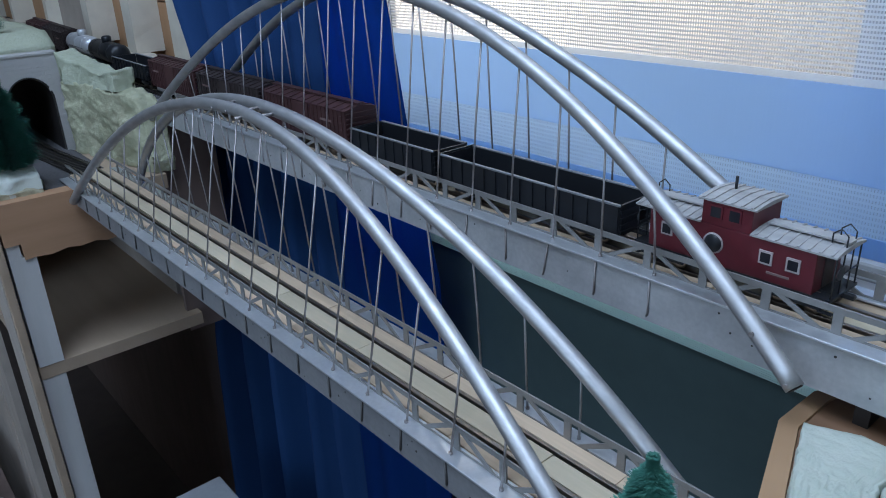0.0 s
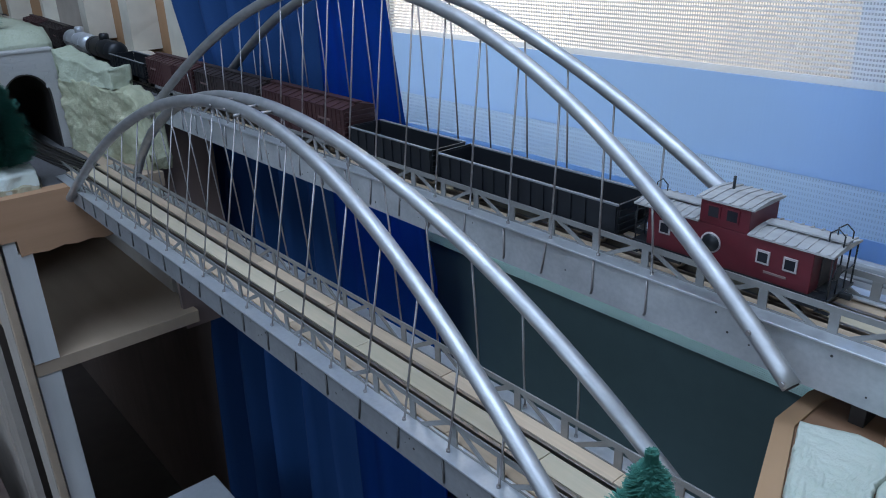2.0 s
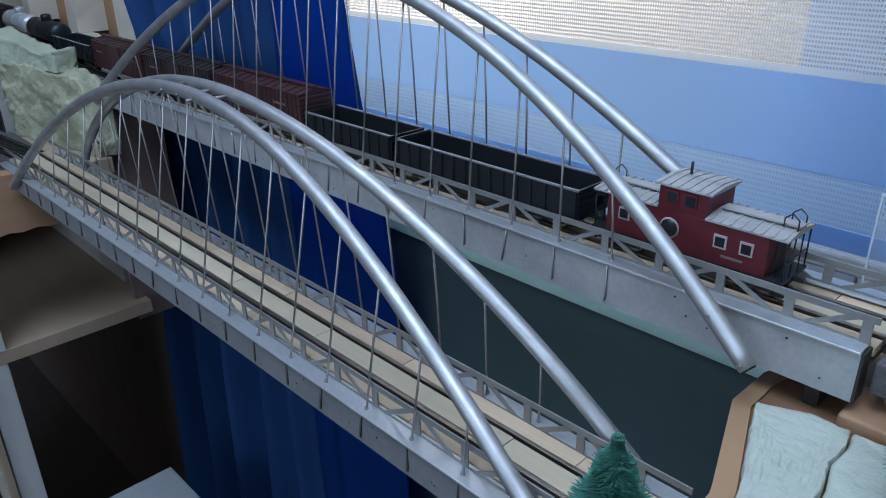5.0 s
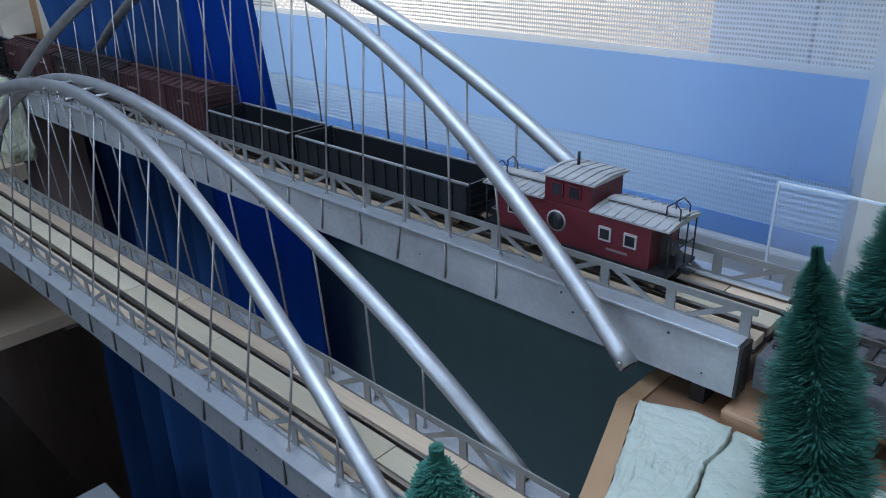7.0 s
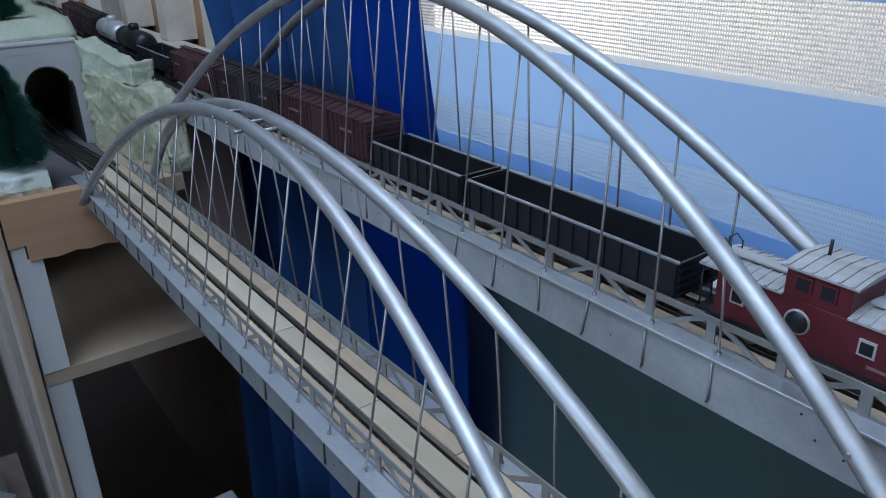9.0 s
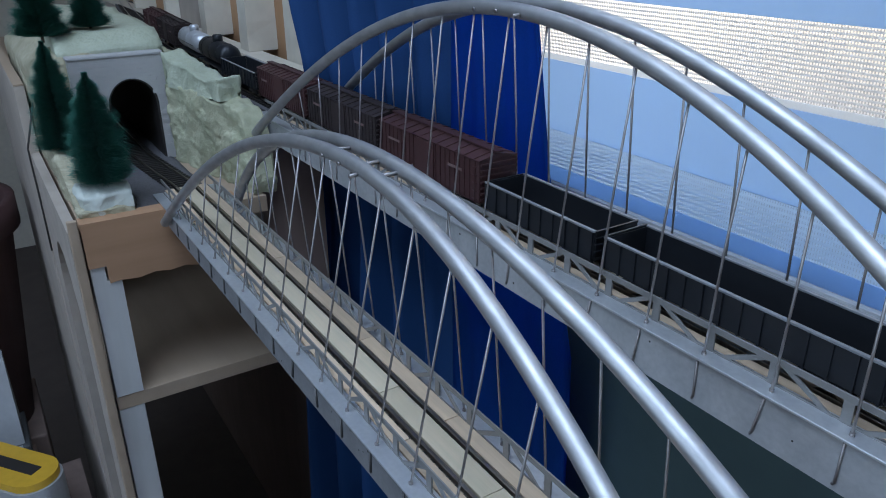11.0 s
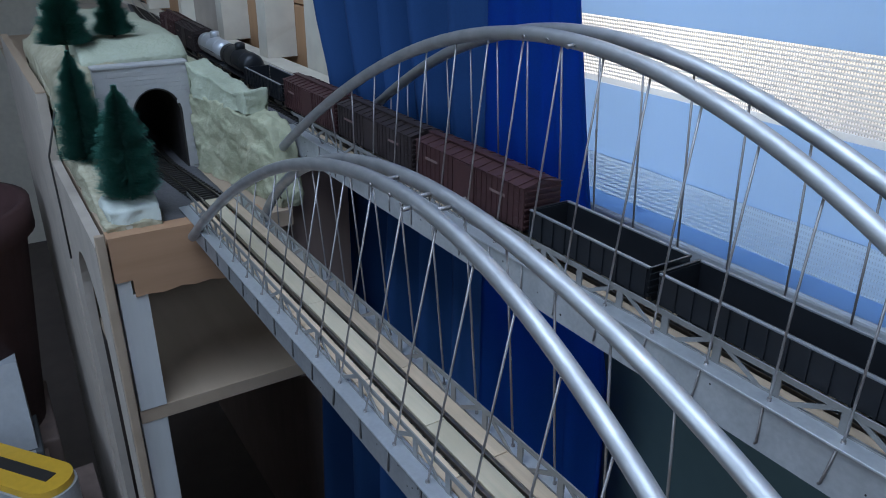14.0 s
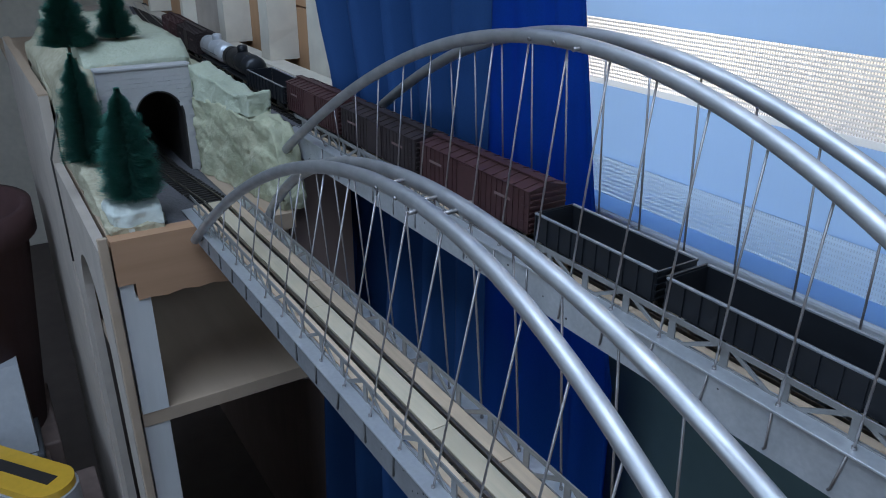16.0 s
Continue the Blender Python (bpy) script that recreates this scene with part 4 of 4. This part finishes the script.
def gondola(L, H1, label):
    ob = thing("open_wagon", label, "open wagon", "goods train")
    H0, W, t = 0.0095, 0.0142, 0.0008
    for s in (-1, 1):
        side = part("side", boxed(-L / 2, L / 2, s * W - t / 2, s * W + t / 2, H0, H1), CARBLACK, ob)
        part("top_rail", boxed(-L / 2 - 0.0004, L / 2 + 0.0004, s * W - 0.0010, s * W + 0.0010, H1, H1 + 0.0010, 0.0002), CAREDGE, side)
        n = int(L / 0.0095)
        for i in range(n + 1):
            x = -L / 2 + 0.001 + i * (L - 0.002) / n
            part("rib", boxed(x - 0.0005, x + 0.0005, s * (W + 0.0007) - 0.0007, s * (W + 0.0007) + 0.0007, H0, H1), CARBLACK, side)
    for e in (-1, 1):
        end_ = part("end", boxed(e * L / 2 - t / 2, e * L / 2 + t / 2, -W + t, W - t, H0, H1), CARBLACK, ob)
        for i in range(5):
            part("end_rib", boxed(e * (L / 2 + 0.0006) - 0.0006, e * (L / 2 + 0.0006) + 0.0006, -W, W, H0 + 0.001 + i * 0.0036, H0 + 0.0021 + i * 0.0036), CARBLACK, end_)
    part("floor_plate", boxed(-L / 2 + 0.001, L / 2 - 0.001, -W + t, W - t, H0, H0 + 0.001), CARIN, ob)
    wheels(ob, L)
    return ob


def tank_car(L, mat, label):
    ob = thing("tank_wagon", label, "tank wagon", "goods train")
    r = 0.0128
    prof = [(0.002, -L / 2 + 0.003), (r * 0.7, -L / 2 + 0.0045), (r, -L / 2 + 0.008), (r, L / 2 - 0.008), (r * 0.7, L / 2 - 0.0045), (0.002, L / 2 - 0.003)]
    tank = part("tank", lathe(bmesh.new(), prof, (0, 0, 0.0245), 28, "x"), mat, ob)
    part("dome", lathe(bmesh.new(), [(0.006, 0.034), (0.006, 0.0425), (0.0045, 0.044), (0.001, 0.0445)], (0, 0, 0), 18), mat, tank)
    for q in (-L * 0.3, 0, L * 0.3):
        part("band", lathe(bmesh.new(), [(r + 0.0001, q - 0.0006), (r + 0.0004, q - 0.0005), (r + 0.0004, q + 0.0005), (r + 0.0001, q + 0.0006)], (0, 0, 0.0245), 28, "x"), mat, tank)
    part("frame", boxed(-L / 2, L / 2, -0.012, 0.012, 0.0095, 0.0115), CARBLACK, ob)
    for s in (-1, 1):
        part("handrail", tubed([(-L / 2 + 0.006, s * 0.0142, 0.0235), (L / 2 - 0.006, s * 0.0142, 0.0235)], 0.0003, sides=6), CARBLACK, ob)
    wheels(ob, L)
    return ob


def caboose(label):
    ob = thing("caboose", label, "caboose", "goods train")
    L, W, H0, H1 = 0.096, 0.0128, 0.0095, 0.0285
    b0, b1 = -L / 2 + 0.008, L / 2 - 0.008
    body = part("body", boxed(b0, b1, -W, W, H0, H1, 0.0005), RED, ob)
    part("platform", boxed(-L / 2, L / 2, -W, W, 0.0085, 0.0098), CARBLACK, ob)
    def roof(name, x0, x1, z, w, parent, rise):
        b = bmesh.new()
        prism(b, [(-w, z), (w, z), (w, z + 0.0008), (w * 0.5, z + rise * 0.8), (0, z + rise), (-w * 0.5, z + rise * 0.8), (-w, z + 0.0008)], x0, x1, "x")
        r = part(name, b, ROOFGREY, parent, "weathered grey planked roof")
        n = int((x1 - x0) / 0.0042)
        for i in range(n):
            x = x0 + (x1 - x0) * (i + 0.5) / n
            prismed = bmesh.new()
            prism(prismed, [(-w, z + 0.0009), (0, z + rise + 0.0001), (w, z + 0.0009), (w, z + 0.0014), (0, z + rise + 0.0006), (-w, z + 0.0014)], x - 0.0005, x + 0.0005, "x")
            part("roof_batten", prismed, ROOFGREY, r)
        return r
    c0, c1 = -0.013, 0.011
    roof("roof", -L / 2, c0, H1, W + 0.001, ob, 0.0026)
    roof("roof", c1, L / 2, H1, W + 0.001, ob, 0.0026)
    cup = part("cupola", boxed(c0, c1, -W, W, H1, H1 + 0.0112, 0.0004), RED, ob)
    roof("cupola_roof", c0 - 0.002, c1 + 0.002, H1 + 0.0112, W + 0.0012, ob, 0.0020)
    part("stack", tubed([(c0 + 0.006, 0.004, H1 + 0.013), (c0 + 0.006, 0.004, H1 + 0.019)], 0.0007, sides=8), CARBLACK, ob)
    part("roof_walk", boxed(c1 + 0.002, L / 2, -0.003, 0.003, H1 + 0.0034, H1 + 0.0042), ROOFGREY, ob)
    part("roof_walk", boxed(-L / 2, c0 - 0.002, -0.003, 0.003, H1 + 0.0034, H1 + 0.0042), ROOFGREY, ob)
    for s in (-1, 1):
        for x, z, w in ((-0.030, 0.0205, 0.0022), (0.019, 0.0205, 0.0022), (0.031, 0.0205, 0.0022), (-0.006, H1 + 0.0065, 0.0024), (0.003, H1 + 0.0065, 0.0024)):
            f = part("window_frame", boxed(x - w - 0.0008, x + w + 0.0008, s * (W + 0.0002) - 0.0005, s * (W + 0.0002) + 0.0005, z - w - 0.0009, z + w + 0.0009), RED if z > H1 else PINKGREY, ob)
            part("pane", boxed(x - w, x + w, s * (W + 0.0005) - 0.0004, s * (W + 0.0005) + 0.0004, z - w, z + w), DARKGLASS, f)
        ring = part("emblem", lathe(bmesh.new(), [(0.0050, s * (W + 0.00005)), (0.0050, s * (W + 0.0003)), (0.0001, s * (W + 0.0003))], (-0.006, 0, 0.0200), 28, "y"), PINKGREY, body, "round pale emblem")
        part("emblem_disc", lathe(bmesh.new(), [(0.0042, s * (W + 0.0003)), (0.0042, s * (W + 0.0005)), (0.0001, s * (W + 0.0005))], (-0.006, 0, 0.0200), 24, "y"), CARBLACK, ring)
        part("lettering", boxed(0.020, 0.030, s * (W + 0.0002) - 0.0002, s * (W + 0.0002) + 0.0002, 0.0135, 0.0145), FADEDP, body, "small pale unreadable lettering bar")
    for e in (-1, 1):
        x = e * (L / 2 - 0.0008)
        for y in (-0.0115, 0.0115):
            part("corner_post", tubed([(x, y, 0.0098), (x, y, H1)], 0.0004, sides=6), CARBLACK, ob)
        for y in (-0.004, 0.004):
            part("end_ladder", tubed([(x, y, 0.0098), (x, y, H1 + 0.007), (x - e * 0.003, y, H1 + 0.0095), (x - e * 0.006, y, H1 + 0.007), (x - e * 0.006, y, H1 + 0.003)], 0.00035, sides=6), CARBLACK, ob)
        part("end_rail", tubed([(x, -0.0115, 0.0185), (x, 0.0115, 0.0185)], 0.0004, sides=6), CARBLACK, ob)
        part("brake_wheel", lathe(bmesh.new(), [(0.003, e * 0.0004), (0.0034, 0), (0.003, -e * 0.0004)], (x + e * 0.001, -0.008, 0.021), 14, "x"), CARBLACK, ob)
        for s in (-1, 1):
            part("step", boxed(x - 0.004, x + 0.002, s * (W - 0.0015) - 0.001, s * (W - 0.0015) + 0.001, 0.003, 0.0036), CARBLACK, ob)
    part("end_door", boxed(b1 - 0.0004, b1 + 0.0006, -0.0045, 0.0045, 0.0105, 0.0285), DARKRED, ob)
    wheels(ob, L)
    return ob


TRAIN_END = 0.161
train = [
    (caboose, ("red caboose with weathered grey planked roof and cupola",), 0.098),
    (gondola, (0.138, 0.0248, "long empty black open wagon"), 0.138),
    (gondola, (0.092, 0.0252, "short empty black hopper wagon"), 0.092),
    (boxcar, (0.125, MAROON, "oxide-red boxcar with ribbed roof"), 0.125),
    (boxcar, (0.125, DARKRED, "dark brown boxcar with ribbed roof"), 0.125),
    (boxcar, (0.118, MAROON, "weathered maroon boxcar with ribbed roof"), 0.118),
    (gondola, (0.112, 0.0255, "empty black hopper wagon"), 0.112),
    (tank_car, (0.105, CARBLACK, "black tank wagon with a dome"), 0.105),
    (tank_car, (0.105, SILVERTANK, "silver and black tank wagon with a dome"), 0.105),
    (boxcar, (0.125, DARKRED, "dark brown boxcar far along the line"), 0.125),
    (boxcar, (0.125, MAROON, "maroon boxcar far along the line"), 0.125),
]
x = TRAIN_END
for make, args, L in train:
    car = make(*args)
    xc = x - L / 2
    slope = math.atan2(line_y(xc + 0.04) - line_y(xc - 0.04), 0.08)
    car.matrix_basis = Matrix.Translation((xc, line_y(xc), BZ + 0.0018 + (UPPER_DECK if xc > -0.54 else 0.0004))) @ Matrix.Rotation(slope, 4, "Z")
    x -= L + 0.0075

# ---------- beside the table ----------
store = thing("storage_box", "plain pale grey storage box standing under the bridge end", "box")
part("carton", boxed(-0.494, -0.385, -0.030, 0.083, 0.0, 0.592, 0.002), GREYPLASTIC, store)
part("lid", boxed(-0.496, -0.383, -0.032, 0.085, 0.592, 0.600, 0.002), GREYPLASTIC, store, "flat pale grey lid")

pot = thing("plant_pot", "large dark terracotta pot with thin bare stems", "plant pot", at=(-1.13, -0.240, -0.05))
part("pot_body", lathe(bmesh.new(), [(0.09, 0.52), (0.125, 0.85), (0.138, 0.855), (0.138, 0.90), (0.125, 0.90), (0.12, 0.87), (0.01, 0.87)], (0, 0, 0), 40), TERRA, pot)
for k in range(4):
    rnd = random.Random(k)
    a, b = rnd.uniform(-0.05, 0.09), rnd.uniform(-0.03, 0.09)
    stem = part("stem", tubed([(a + 0.012 * math.sin(j + k), b + 0.01 * math.cos(1.3 * j + k), 0.865 + 0.07 * j) for j in range(6)], 0.0025, sides=6), WIRE, pot)
    for j in (3, 5):
        q = Vector((a, b, 0.865 + 0.07 * j))
        leaf = bmesh.new()
        prism(leaf, [(0, 0), (0.012, 0.008), (0.034, 0.0), (0.012, -0.008)], 0, 0.0006, "z")
        bmesh.ops.transform(leaf, matrix=Matrix.Translation(q) @ Matrix.Rotation(k * 1.7 + j, 4, "Z") @ Matrix.Rotation(0.5, 4, "Y"), verts=leaf.verts[:])
        part("leaf", leaf, LEAF, stem)
part("stand", boxed(-0.10, 0.10, -0.10, 0.10, 0.05, 0.52, 0.004), DARKWOOD, pot)


def rounded(L, W, r, n=8):
    out = []
    for cx, cy, a0 in ((L / 2 - r, W / 2 - r, 0), (-L / 2 + r, W / 2 - r, 90), (-L / 2 + r, -W / 2 + r, 180), (L / 2 - r, -W / 2 + r, 270)):
        for i in range(n + 1):
            a = radians(a0 + 90 * i / n)
            out.append((cx + r * math.cos(a), cy + r * math.sin(a)))
    return out


tool = thing("sanding_tool", "yellow-topped grey power tool with a metal tongue", "power tool")
tool.matrix_basis = Matrix.Translation((-0.885, -0.215, 0.0)) @ Matrix.Rotation(radians(38), 4, "Z")
part("top_plate", prism(bmesh.new(), rounded(0.22, 0.066, 0.032), 0.541, 0.552, "z"), YELLOW, tool, "bright yellow plastic top plate")
part("slot", boxed(-0.09, 0.085, -0.008, 0.010, 0.5515, 0.5530, 0.0004), TIE, tool, "black slot in the top")
part("housing", prism(bmesh.new(), rounded(0.226, 0.072, 0.034), 0.46, 0.5405, "z"), GREYPLASTIC, tool)
part("tongue", boxed(0.100, 0.165, -0.050, -0.012, 0.522, 0.528, 0.001), ALU, tool, "bent bright metal tongue")
# unseen dark blocks added to fill the dark corner and carry the tool
solid("crate", prism(bmesh.new(), [(-1.30, -0.34), (-0.955, -0.34), (-0.955, -0.160), (-1.30, -0.160)], 0.0, 0.459, "z"), DARKWOOD, "added dark block filling the dark corner beside the table", "crate")
solid("crate", prism(bmesh.new(), [(-0.95, -0.34), (-0.70, -0.34), (-0.70, -0.105), (-0.95, -0.105)], 0.0, 0.4595, "z"), DARKWOOD, "added dark block carrying the yellow tool", "crate")
case = thing("tool_case", "pale grey plastic tool case with a darker base", "tool case", at=(0, 0, 0))
part("lid", prism(bmesh.new(), [(-1.34, 0.50), (-0.975, 0.50), (-1.02, 0.63), (-1.34, 0.63)], -0.33, -0.172), GREYPLASTIC, case, "pale sloping lid")
part("base", boxed(-1.345, -0.965, -0.335, -0.165, 0.4605, 0.4995, 0.004), DARKGREY, case)
part("latch", boxed(-0.9645, -0.957, -0.20, -0.175, 0.470, 0.505, 0.001), GREYPLASTIC, case)

guard = thing("guard_board", "tall pale plywood guard board beside the tunnel hill", "board")
part("board", boxed(-1.30, -0.780, -0.0855, -0.0745, 0.0, 1.067, 0.0006), GREYPLY, guard)
part("top_edge", boxed(-1.30, -0.780, -0.0850, -0.0750, 1.0672, 1.0690), PLY, guard, "pale plywood top edge")
cable = bmesh.new()
tube(cable, [(-0.772, -0.0700, 1.05), (-0.77, -0.0855, 1.00), (-0.765, -0.0852, 0.94), (-0.762, -0.0855, 0.88)], 0.0012, sides=6)
solid("cable", cable, TIE, "thin black cable hanging down the table side", "cable")
